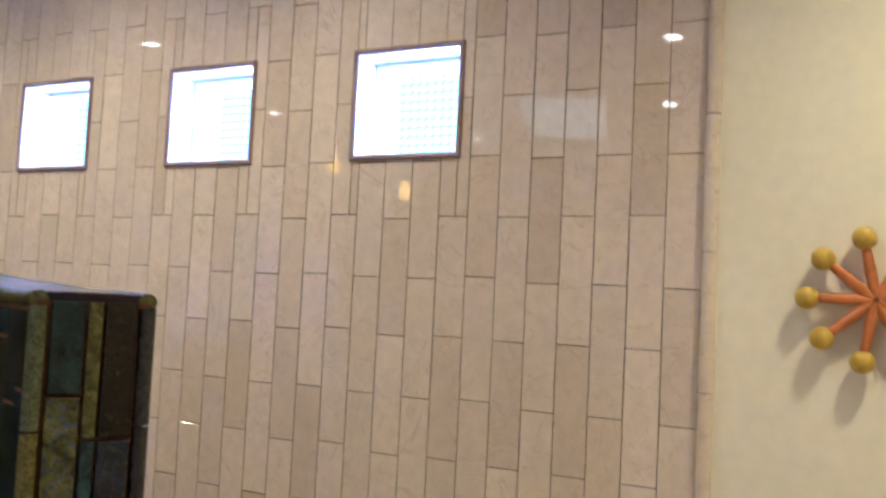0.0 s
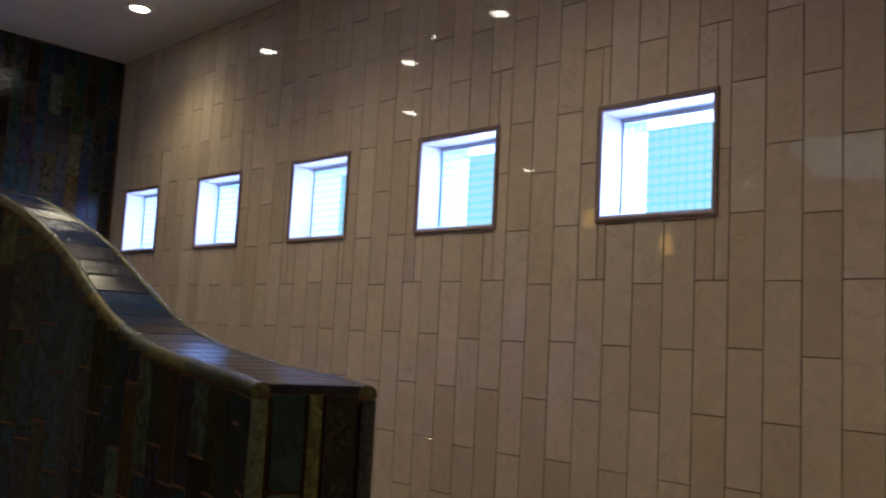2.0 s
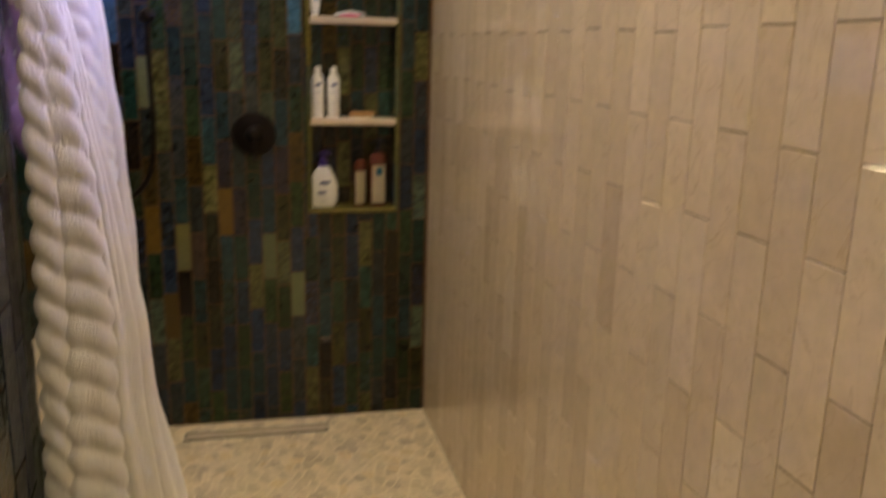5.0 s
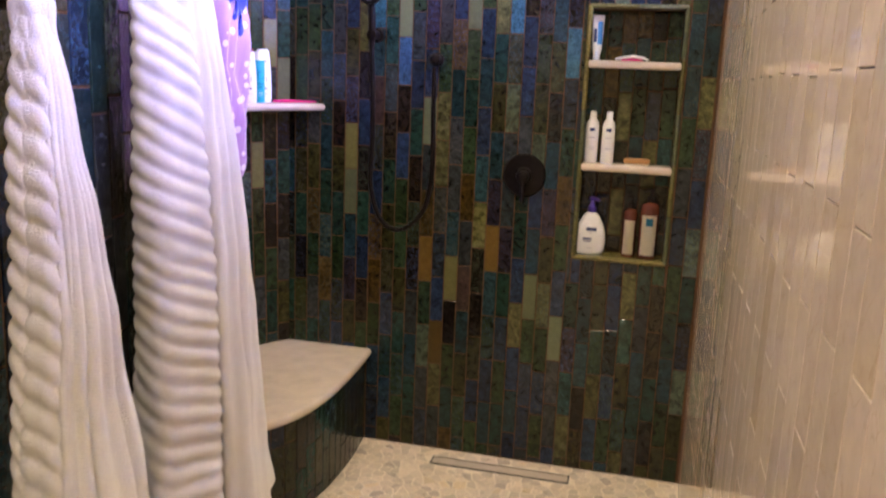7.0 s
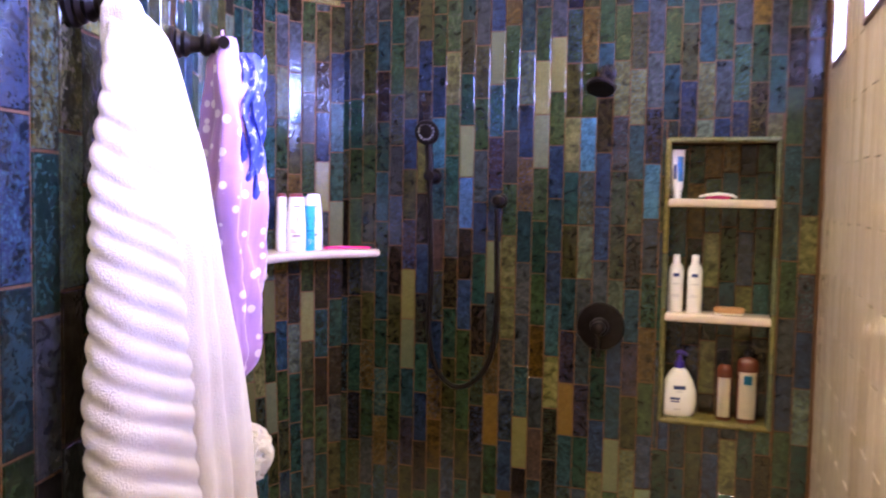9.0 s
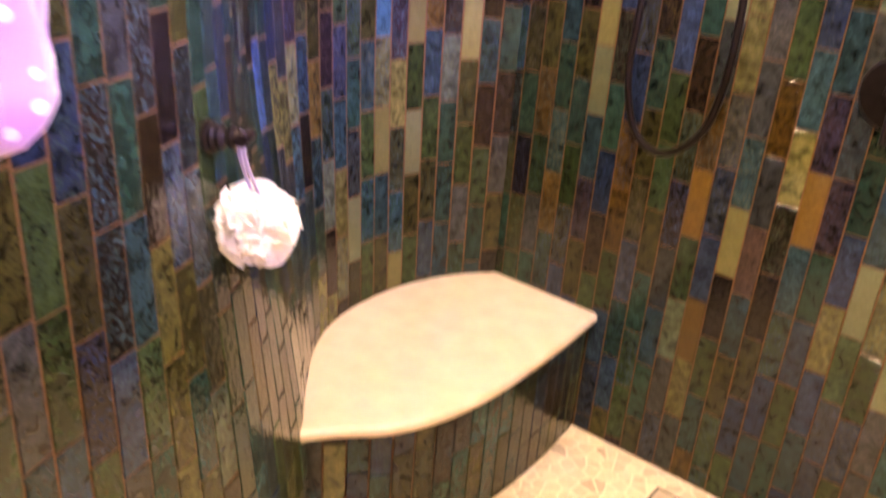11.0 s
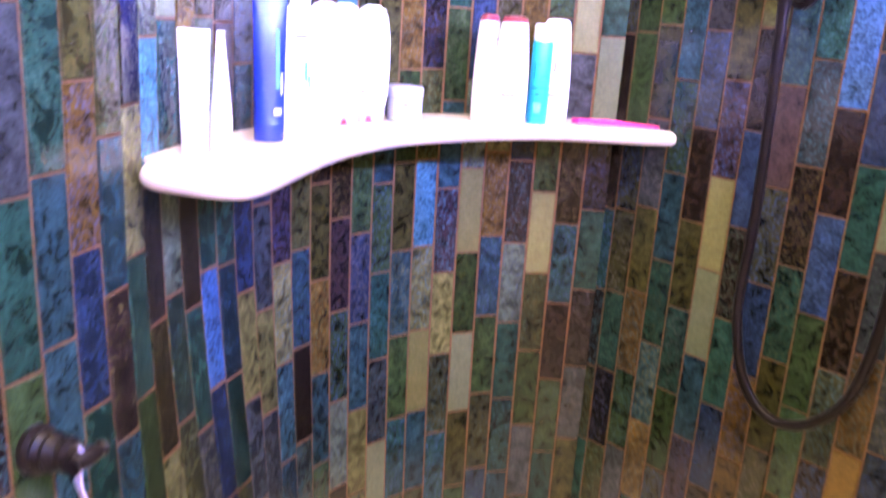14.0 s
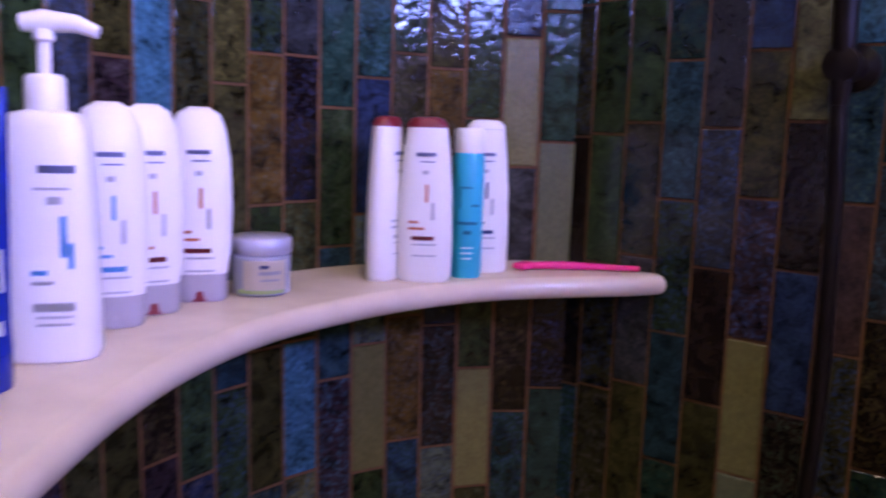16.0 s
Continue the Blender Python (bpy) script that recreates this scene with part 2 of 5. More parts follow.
def fired_glaze(name, per_island):
    """Hand-glazed tile: one body colour a tile, broken by blotches and flecks of a second glaze, under a rippled gloss."""
    m, n, l, b = material(name)
    geo = n.new("ShaderNodeNewGeometry")
    pick = geo.outputs["Random Per Island"] if per_island else n.new("ShaderNodeObjectInfo").outputs["Random"]

    def other(factor):
        mu = n.new("ShaderNodeMath")
        mu.operation = "MULTIPLY"
        mu.inputs[1].default_value = factor
        l.new(pick, mu.inputs[0])
        fr = n.new("ShaderNodeMath")
        fr.operation = "FRACT"
        l.new(mu.outputs[0], fr.inputs[0])
        return fr.outputs[0]

    def palette(entries, value):
        ramp = n.new("ShaderNodeValToRGB")
        ramp.color_ramp.interpolation = "CONSTANT"
        els = ramp.color_ramp.elements
        total, at = sum(w for w, _ in entries), 0.0
        for i, (w, c) in enumerate(entries):
            e = els[i] if i < 2 else els.new(at / total)
            e.position, e.color = at / total, (*c, 1)
            at += w
        l.new(value, ramp.inputs[0])
        return ramp.outputs[0]

    def spread(value, lo, hi, out0, out1):
        r = n.new("ShaderNodeMapRange")
        r.inputs["From Min"].default_value, r.inputs["From Max"].default_value = lo, hi
        r.inputs["To Min"].default_value, r.inputs["To Max"].default_value = out0, out1
        l.new(value, r.inputs["Value"])
        return r.outputs[0]

    def noise_at(scale, detail, rough, distort=0.0):
        q = n.new("ShaderNodeTexNoise")
        q.inputs["Scale"].default_value, q.inputs["Detail"].default_value, q.inputs["Roughness"].default_value, q.inputs["Distortion"].default_value = scale, detail, rough, distort
        l.new(shift.outputs[0], q.inputs["Vector"])
        return q.outputs["Fac"]

    def blend(fac, a, c, mode="MIX"):
        q = n.new("ShaderNodeMixRGB")
        q.blend_type = mode
        l.new(fac, q.inputs[0])
        l.new(a, q.inputs[1])
        l.new(c, q.inputs[2])
        return q.outputs[0]
    shift = n.new("ShaderNodeVectorMath")
    shift.operation = "MULTIPLY_ADD"
    l.new(pick, shift.inputs[0])
    shift.inputs[1].default_value = (37.0, 53.0, 71.0)
    l.new(geo.outputs["Position"], shift.inputs[2])
    body = palette(GLAZE, pick)
    fleck = palette(FLECK, other(17.3))
    clouds, flecks, pits, ripple = noise_at(38, 4, 0.6, 0.8), noise_at(150, 4, 0.65, 0.4), noise_at(260, 2, 0.5), noise_at(75, 2, 0.4)
    amount = n.new("ShaderNodeMath")
    amount.operation = "MULTIPLY"
    l.new(spread(flecks, 0.48, 0.66, 0.0, 1.0), amount.inputs[0])
    l.new(spread(other(41.9), 0.15, 1.0, 0.05, 0.85), amount.inputs[1])
    colour = blend(amount.outputs[0], body, fleck)
    tone = n.new("ShaderNodeMath")
    tone.operation = "MULTIPLY"
    l.new(spread(clouds, 0.32, 0.68, 0.3, 1.75), tone.inputs[0])
    l.new(spread(other(91.7), 0.0, 1.0, 0.7, 1.35), tone.inputs[1])
    darker = n.new("ShaderNodeMath")
    darker.operation = "MULTIPLY"
    l.new(tone.outputs[0], darker.inputs[0])
    l.new(spread(pits, 0.34, 0.5, 0.6, 1.0), darker.inputs[1])
    mul = n.new("ShaderNodeVectorMath")
    mul.operation = "SCALE"
    l.new(colour, mul.inputs[0])
    l.new(darker.outputs[0], mul.inputs["Scale"])
    l.new(mul.outputs[0], b.inputs["Base Color"])
    b.inputs["Specular IOR Level"].default_value = 0.34
    l.new(spread(flecks, 0.3, 0.7, 0.06, 0.16), b.inputs["Roughness"])
    rel = n.new("ShaderNodeBump")
    rel.inputs["Strength"].default_value, rel.inputs["Distance"].default_value = 0.27, 0.0035
    l.new(ripple, rel.inputs["Height"])
    l.new(rel.outputs[0], b.inputs["Normal"])
    return m


GLAZE = [(11, (0.011, 0.007, 0.005)), (3, (0.020, 0.012, 0.014)), (14, (0.026, 0.025, 0.008)), (14, (0.018, 0.031, 0.011)), (13, (0.010, 0.028, 0.021)), (11, (0.013, 0.030, 0.036)), (10, (0.012, 0.020, 0.042)),
         (9, (0.024, 0.027, 0.029)), (6, (0.080, 0.078, 0.027)), (3, (0.060, 0.078, 0.050)), (3.5, (0.055, 0.032, 0.006))]
FLECK = [(4, (0.035, 0.085, 0.105)), (4, (0.028, 0.055, 0.130)), (4, (0.070, 0.062, 0.018)), (2, (0.040, 0.070, 0.045)), (2, (0.006, 0.005, 0.005)), (2, (0.065, 0.060, 0.055))]
glaze = {True: fired_glaze("glazed_tile_joined", True), False: fired_glaze("glazed_tile", False)}
glaze_kind = {
    "p": varied("glazed_tile_pale_olive", [(1, (0.125, 0.12, 0.042)), (1, (0.11, 0.125, 0.065))], 0.15, False, 0.25, 40, 0.4, spread=0.2),
    "o": varied("glazed_tile_ochre", [(1, (0.095, 0.055, 0.010)), (1, (0.08, 0.048, 0.012))], 0.15, False, 0.3, 40, 0.4, spread=0.2),
    "d": varied("glazed_tile_dark", [(1, (0.03, 0.018, 0.016)), (1, (0.02, 0.02, 0.02))], 0.13, False, 0.5, 40, 0.4, spread=0.2),
    "m": varied("glazed_tile_mint", [(1, (0.26, 0.36, 0.31)), (1, (0.24, 0.34, 0.28))], 0.13, False, 0.2, 40, 0.3, spread=0.05),
    "b": varied("glazed_tile_blue", [(1, (0.03, 0.07, 0.16)), (1, (0.03, 0.085, 0.12))], 0.13, False, 0.7, 40, 0.5, spread=0.2)}
cap_glaze = varied("glazed_cap_tile", [(3, (0.018, 0.012, 0.022)), (2, (0.015, 0.027, 0.055)), (2, (0.018, 0.036, 0.055)), (1, (0.04, 0.036, 0.03))], 0.09, False, 0.4, 30, 0.2, spread=0.3)
cap_glaze.node_tree.nodes["Principled BSDF"].inputs["Specular IOR Level"].default_value = 0.3
trim_glaze = varied("glazed_edge_trim", [(1, (0.13, 0.11, 0.03)), (1, (0.10, 0.095, 0.032)), (1, (0.085, 0.095, 0.048))], 0.12, False, 0.5, 60, 0.5, spread=0.2)
grout_rust = simple("rust_brown_grout", (0.098, 0.040, 0.009), 0.85, grain=0.35, scale=90, bump=0.3)
MARBLE = [(4, (0.68, 0.565, 0.445)), (4, (0.70, 0.585, 0.465)), (2, (0.65, 0.535, 0.415)), (1, (0.73, 0.62, 0.505)), (1, (0.62, 0.505, 0.385))]
marble = {True: varied("beige_marble_joined", MARBLE, 0.032, True, 0.10, 8, 0.02, veins=(0.46, 0.33, 0.21), spread=0.06, wave=1),
          False: varied("beige_marble", MARBLE, 0.032, False, 0.10, 8, 0.02, veins=(0.46, 0.33, 0.21), spread=0.06, wave=1)}
grout_beige = simple("dark_beige_grout", (0.065, 0.043, 0.03), 0.8, grain=0.2, scale=80, bump=0.2)
PEBBLE = [(6, (0.68, 0.57, 0.44)), (5, (0.63, 0.53, 0.41)), (2, (0.57, 0.48, 0.37)), (1, (0.46, 0.38, 0.30)), (1.5, (0.53, 0.45, 0.35)), (1, (0.66, 0.53, 0.35))]
pebble = {True: varied("flat_pebble_joined", PEBBLE, 0.35, True, 0.18, 25, 0.15, spread=0.1), False: varied("flat_pebble", PEBBLE, 0.35, False, 0.18, 25, 0.15, spread=0.1)}
grout_pale = simple("pale_grout", (0.82, 0.72, 0.57), 0.8, grain=0.1, scale=120, bump=0.2)
stone_slab = simple("honed_cream_stone", (0.61, 0.515, 0.42), 0.16, grain=0.12, scale=15, bump=0.03)
plaster_cream = simple("cream_painted_plaster", (0.82, 0.75, 0.58), 0.6, grain=0.05, scale=30, bump=0.12)
plaster_white = simple("off_white_ceiling_paint", (0.74, 0.70, 0.64), 0.7, grain=0.04, scale=40, bump=0.1)
reveal_white = simple("white_glazed_reveal", (0.85, 0.85, 0.85), 0.14, grain=0.04, scale=30, bump=0.02)
window_trim = simple("mauve_brown_pencil_trim", (0.30, 0.22, 0.21), 0.22, grain=0.2, scale=60, bump=0.1)
bronze = simple("oil_rubbed_bronze", (0.010, 0.0075, 0.007), 0.34, 0.6, grain=0.4, scale=50, bump=0.05)
for socket, value in (("Metallic", 0.2), ("Specular IOR Level", 0.12)):
    bronze.node_tree.nodes["Principled BSDF"].inputs[socket].default_value = value
black_metal = simple("black_drain_frame", (0.02, 0.018, 0.017), 0.4, 0.6, grain=0.3, scale=70, bump=0.05)
terry = simple("white_terry_cloth", (0.63, 0.605, 0.615), 0.95, grain=0.05, scale=420, bump=0.6, sheen=0.4)
white_plastic = simple("white_plastic", (0.82, 0.81, 0.80), 0.28, grain=0.02, scale=30, bump=0.01)

# ---- pieces: tiles as slabs of their own ----
slab_cache = {}


def slab_geometry(w, h, t):
    """A tile with softened edges: its back, its shoulder and its slightly smaller face."""
    e = min(0.0012, w * 0.2, h * 0.2)
    vs, fs = [], []
    for z, k in ((0, 0), (t - e, 0), (t, e)):
        vs += [(-w / 2 + k, -h / 2 + k, z), (w / 2 - k, -h / 2 + k, z), (w / 2 - k, h / 2 - k, z), (-w / 2 + k, h / 2 - k, z)]
    for a in (0, 4):
        for i in range(4):
            j = (i + 1) % 4
            fs.append((a + i, a + j, a + 4 + j, a + 4 + i))
    fs.append((8, 9, 10, 11))
    return vs, fs


def slab_mesh(w, h, t, mat):
    key = (round(w, 4), round(h, 4), t, mat.name)
    if key not in slab_cache:
        me = bpy.data.meshes.new("tile")
        me.from_pydata(*slab_geometry(w, h, t)[:1], [], slab_geometry(w, h, t)[1])
        me.materials.append(mat)
        slab_cache[key] = me
    return slab_cache[key]


def lay_tiles(parent, items, thick, mats, near, most=300):
    """items: (matrix, width, height, material or None). The nearest become parts, the rest one joined part."""
    items = sorted(items, key=lambda it: (it[3] is None, (it[0].translation - Vector(near)).length))
    for m, w, h, kind in items[:most]:
        ob = new("tile", slab_mesh(w, h, thick, kind or mats[False]))
        ob.parent = parent
        ob.matrix_world = m
    vs, fs = [], []
    for m, w, h, kind in items[most:]:
        v, f = slab_geometry(w, h, thick)
        base = len(vs)
        vs += [tuple(m @ Vector(p)) for p in v]
        fs += [tuple(base + i for i in q) for q in f]
    if vs:
        me = bpy.data.meshes.new("tiles_beyond")
        me.from_pydata(vs, [], fs)
        me.materials.append(mats[True])
        ob = new("tiles_beyond", me)
        ob.parent = parent
        tagged(ob, kind="stuff")


def columns(u0, u1, pitch, length, v0, v1, rnd, stagger=None, start=None, wobble=0.0):
    """Upright tiles in staggered columns: (column, u0, u1, v0, v1)."""
    out = []
    k, u = 0, start if start is not None else u0
    while u < u1 - 1e-4:
        w = pitch + rnd.uniform(-wobble, wobble)
        off = stagger(k) if stagger else rnd.random() * length
        v = v0 - length + off % length
        while v < v1 - 1e-4:
            a, b, c, d = max(u, u0), min(u + w, u1), max(v, v0), min(v + length, v1)
            if b - a > 0.008 and d - c > 0.008:
                out.append((k, a, b, c, d))
            v += length
        u += w
        k += 1
    return out


def cut_out(rects, holes):
    """Rectangles less the holes, each as up to four rests."""
    for h0, h1, g0, g1 in holes:
        kept = []
        for k, a, b, c, d in rects:
            if b <= h0 or a >= h1 or d <= g0 or c >= g1:
                kept.append((k, a, b, c, d))
                continue
            lo, hi = max(a, h0), min(b, h1)
            for q in ((k, a, lo, c, d), (k, hi, b, c, d), (k, lo, hi, c, g0), (k, lo, hi, g1, d)):
                if q[2] - q[1] > 0.006 and q[4] - q[3] > 0.006:
                    kept.append(q)
        rects = kept
    return rects


def wall_with_holes(name, axis, at0, at1, u0, u1, z1, holes, mat):
    """A thick wall with openings right through it, built as butted blocks in one mesh."""
    us = sorted({u0, u1, *[h[0] for h in holes], *[h[1] for h in holes]})
    zs = sorted({0.0, z1, *[h[2] for h in holes], *[h[3] for h in holes]})
    bm = bmesh.new()
    solid = [[not any(h[0] < (a + b) / 2 < h[1] and h[2] < (c + d) / 2 < h[3] for h in holes) for c, d in zip(zs, zs[1:])] for a, b in zip(us, us[1:])]
    grid = {}

    def vert(s, i, j):
        if (s, i, j) not in grid:
            a = (at0, at1)[s]
            grid[s, i, j] = bm.verts.new((a, us[i], zs[j]) if axis == "x" else (us[i], a, zs[j]))
        return grid[s, i, j]
    ni, nj = len(us) - 1, len(zs) - 1
    for i in range(ni):
        for j in range(nj):
            if not solid[i][j]:
                continue
            for s in (0, 1):
                bm.faces.new([vert(s, i, j), vert(s, i + 1, j), vert(s, i + 1, j + 1), vert(s, i, j + 1)])
            for di, dj, p, q in ((-1, 0, (i, j), (i, j + 1)), (1, 0, (i + 1, j), (i + 1, j + 1)), (0, -1, (i, j), (i + 1, j)), (0, 1, (i, j + 1), (i + 1, j + 1))):
                a, b = i + di, j + dj
                if not (0 <= a < ni and 0 <= b < nj and solid[a][b]):
                    bm.faces.new([vert(0, *p), vert(0, *q), vert(1, *q), vert(1, *p)])
    bmesh.ops.recalc_face_normals(bm, faces=bm.faces)
    return part(name, bm, mat)


# ---- large structure ----
TILE_T = 0.008
GROUT = 0.0032         # depth of the joints
FAR_X, NEAR_Y = -6.4, -6.0
END_Y = -3.71          # where the beige tile ends
floor = tagged(part("floor", box_bm(FAR_X, 0.0, NEAR_Y, 0.0, -0.12, 0.0), grout_pale), "pale flat-pebble mosaic shower floor with cream grout", "floor", kind="structure")
ceiling = tagged(part("ceiling", box_bm(FAR_X, 0.0, NEAR_Y, 0.0, CEIL, CEIL + 0.15), plaster_white), "off-white painted ceiling with recessed lights", "ceiling", kind="structure")
holes_e = [(a, b, WINDOW_Z0, WINDOW_Z1) for a, b in WINDOWS]
wall_east = tagged(wall_with_holes("wall_east", "x", GROUT, GROUT + WALL_T, END_Y, 0.2, CEIL + 0.15, holes_e, grout_beige),
                   "wall of glossy beige marble tiles set upright, pierced by small square windows", "wall", kind="structure")
tagged(part("wall_east_painted", box_bm(-0.004, WALL_T, NEAR_Y, END_Y - 0.001, 0, CEIL + 0.15), plaster_cream), "cream painted plaster wall beside the shower", "wall", kind="structure")
NICHE = (-0.476, -0.138, 0.900, 1.845)
TILE_END_X = -1.845
wall_north = tagged(wall_with_holes("wall_north", "y", GROUT, 0.105, TILE_END_X, 0.0, CEIL + 0.15, [NICHE], grout_rust),
                    "end wall of dark blue, green and brown glazed tiles", "wall", kind="structure")
tagged(part("wall_north_back", box_bm(TILE_END_X, 0.0, 0.1085, 0.22, 0, CEIL + 0.15), grout_rust), "masonry behind the tiled end wall", "wall", kind="structure")
tagged(part("wall_north_painted", box_bm(FAR_X, TILE_END_X - 0.001, 0.0, 0.22, 0, CEIL + 0.15), plaster_cream), "cream painted plaster wall beyond the shower", "wall", kind="structure")
tagged(part("wall_west", box_bm(FAR_X - 0.15, FAR_X, NEAR_Y, 0.22, 0, CEIL + 0.15), plaster_cream), "cream painted plaster wall", "wall", kind="structure")
tagged(part("wall_south", box_bm(FAR_X - 0.15, WALL_T, NEAR_Y - 0.15, NEAR_Y - 0.001, 0, CEIL + 0.15), plaster_cream), "cream painted plaster wall", "wall", kind="structure")

# ---- curved partition: lower and upper plan of its inner face ----
SHARED = [(-1.135, -1.80), (-1.068, -1.98), (-1.022, -2.12), (-0.993, -2.24), (-0.975, -2.36), (-0.972, -2.48), (-0.981, -2.62), (-0.999, -2.80), (-1.028, -3.0), (-1.062, -3.11), (-1.107, -3.212)]
LOWER = [(-1.69, 0), (-1.755, -0.092), (-1.797, -0.185), (-1.828, -0.32), (-1.83, -0.465), (-1.80, -0.61), (-1.728, -0.735), (-1.60, -0.872),
         (-1.50, -0.97), (-1.42, -1.085), (-1.36, -1.175), (-1.31, -1.27), (-1.26, -1.42), (-1.21, -1.62)] + SHARED
UPPER = [(-1.69, 0), (-1.785, -0.085), (-1.85, -0.19), (-1.89, -0.32), (-1.895, -0.46), (-1.87, -0.62), (-1.815, -0.77), (-1.735, -0.905),
         (-1.632, -1.03), (-1.525, -1.135), (-1.435, -1.25), (-1.36, -1.37), (-1.285, -1.51), (-1.215, -1.68)] + SHARED
TOP = [(0.0, 2.37), (0.3, 2.395), (0.8, 2.37), (1.2, 2.21), (1.4, 2.10), (1.5, 2.045), (1.6, 2.015), (1.7, 2.005), (1.8, 2.008), (1.9, 2.015), (2.0, 1.997), (2.08, 1.965), (2.16, 1.928), (2.24, 1.886), (2.32, 1.834),
       (2.4, 1.788), (2.48, 1.752), (2.56, 1.728), (2.64, 1.708), (2.72, 1.694), (2.85, 1.682), (3.0, 1.674), (3.25, 1.670)]
THICK = 0.140
N_CURVE = 240
low_line, LENGTH = spline(LOWER, N_CURVE)
high_line, _ = spline(UPPER, N_CURVE)


def face_point(s, z):
    """A point of the inner face at the run s and height z."""
    f = min(max(s / LENGTH, 0), 1) * (N_CURVE - 1)
    i = min(int(f), N_CURVE - 2)
    k = min(max((z - 0.15) / 1.25, 0), 1)
    k = k * k * (3 - 2 * k)
    p = low_line[i].lerp(low_line[i + 1], f - i).lerp(high_line[i].lerp(high_line[i + 1], f - i), k)
    return Vector((p.x, p.y, z))


def face_frame(s, z, out=0.0):
    """Run direction and inward normal there; out: distance from the face."""
    t = face_point(min(s + 0.01, LENGTH), z) - face_point(max(s - 0.01, 0), z)
    t.z = 0
    t.normalize()
    lean = (face_point(s, z + 0.02) - face_point(s, z - 0.02)).normalized()
    nrm = lean.cross(t).normalized()
    if nrm.dot(Vector((1, -0.2, 0))) < -0.6 and s > 0.3:
        nrm = -nrm
    return face_point(s, z) + nrm * out, t, nrm, lean


def top_at(s):
    return interp(TOP, -face_point(s, 1.7).y)


def on_face(s, z, out=0.0):
    """Matrix for a tile at that place: x along the run, y up, z away from the wall."""
    p, t, nrm, lean = face_frame(s, z, out)
    x = lean.cross(nrm)
    m = Matrix.Identity(4)
    for i in range(3):
        m[i][0], m[i][1], m[i][2], m[i][3] = x[i], lean[i], nrm[i], p[i]
    return m


ZS = 36
rows_in, rows_out = [], []
for i in range(121):
    s = LENGTH * i / 120
    col_i, col_o = [], []
    for j in range(ZS + 1):
        z = top_at(s) * j / ZS
        p, t, nrm, lean = face_frame(s, z)
        flat = Vector((nrm.x, nrm.y, 0)).normalized()
        col_i.append(p - flat * GROUT)
        col_o.append(p - flat * (THICK - GROUT))
    rows_in.append(col_i)
    rows_out.append(col_o)
partition = tagged(part("wall_partition", rings_bm([a + b[::-1] for a, b in zip(rows_in, rows_out)]), grout_rust),
                   "snaking partition wall of dark glazed tiles with a wavy top", "partition", kind="structure")

# cap tiles across the wavy top, and rounded trim along both edges and down the end
rnd = random.Random(5)
s = 0.02
while s < LENGTH - 0.01:
    step = min(rnd.uniform(0.050, 0.056), LENGTH - s)
    a, b = s + 0.0015, s + step - 0.0015
    bm = bmesh.new()
    q = []
    for u in (a, b):
        p, t, nrm, lean = face_frame(u, top_at(u))
        flat = Vector((nrm.x, nrm.y, 0)).normalized()
        for d in (0.014, THICK - 0.014):
            q.append((p - flat * d, Vector((0, 0, 1))))
    lowv = [bm.verts.new(p) for p, _ in q]
    upv = [bm.verts.new(p + n * 0.011) for p, n in q]
    for f in ((0, 1, 3, 2),):
        bm.faces.new([upv[i] for i in f])
    for i, j in ((0, 1), (1, 3), (3, 2), (2, 0)):
        bm.faces.new((lowv[i], lowv[j], upv[j], upv[i]))
    bmesh.ops.recalc_face_normals(bm, faces=bm.faces)
    bmesh.ops.bevel(bm, geom=[e for e in bm.edges if all(v in upv for v in e.verts)], offset=0.002, segments=1, affect="EDGES")
    part("cap_tile", bm, cap_glaze, partition)
    s += step


def trim_piece(points, radius, mat):
    return smooth(part("edge_trim", tube_bm(points, radius, 10), mat, partition))


s = 0.02
while s < LENGTH - 0.02:
    e = min(s + 0.148, LENGTH)
    for d in (0.006, THICK - 0.006):
        pts = []
        for k in range(7):
            u = s + 0.0015 + (e - s - 0.003) * k / 6
            p, t, nrm, lean = face_frame(u, top_at(u))
            pts.append(p - Vector((nrm.x, nrm.y, 0)).normalized() * d + Vector((0, 0, 0.001)))
        trim_piece(pts, 0.0118, trim_glaze)
    s = e
z = 0.0
end_p, end_t, end_n, _ = face_frame(LENGTH, 1.0)
end_flat = Vector((end_n.x, end_n.y, 0)).normalized()
while z < top_at(LENGTH) - 0.02:
    e = min(z + 0.19, top_at(LENGTH) - 0.004)
    for d in (0.006, THICK - 0.006):
        p = Vector((end_p.x, end_p.y, 0)) - end_flat * d
        trim_piece([p + Vector((0, 0, z + 0.0015)), p + Vector((0, 0, (z + e) / 2)), p + Vector((0, 0, e - 0.0015))], 0.0105, glaze_kind["d"] if d < 0.05 else trim_glaze)
    z = e

# ---- windows ----
m, n, l, b = material("glass_block")
tc = n.new("ShaderNodeNewGeometry")
sep = n.new("ShaderNodeSeparateXYZ")
l.new(tc.outputs["Position"], sep.inputs[0])
waves = []
for axis in ("Y", "Z"):
    mu = n.new("ShaderNodeMath")
    mu.operation = "MULTIPLY"
    mu.inputs[1].default_value = 2 * math.pi / 0.024
    l.new(sep.outputs[axis], mu.inputs[0])
    si = n.new("ShaderNodeMath")
    si.operation = "SINE"
    l.new(mu.outputs[0], si.inputs[0])
    half = n.new("ShaderNodeMath")
    half.operation = "MULTIPLY_ADD"
    half.inputs[1].default_value = half.inputs[2].default_value = 0.5
    l.new(si.outputs[0], half.inputs[0])
    waves.append(half)
prod = n.new("ShaderNodeMath")
prod.operation = "MULTIPLY"
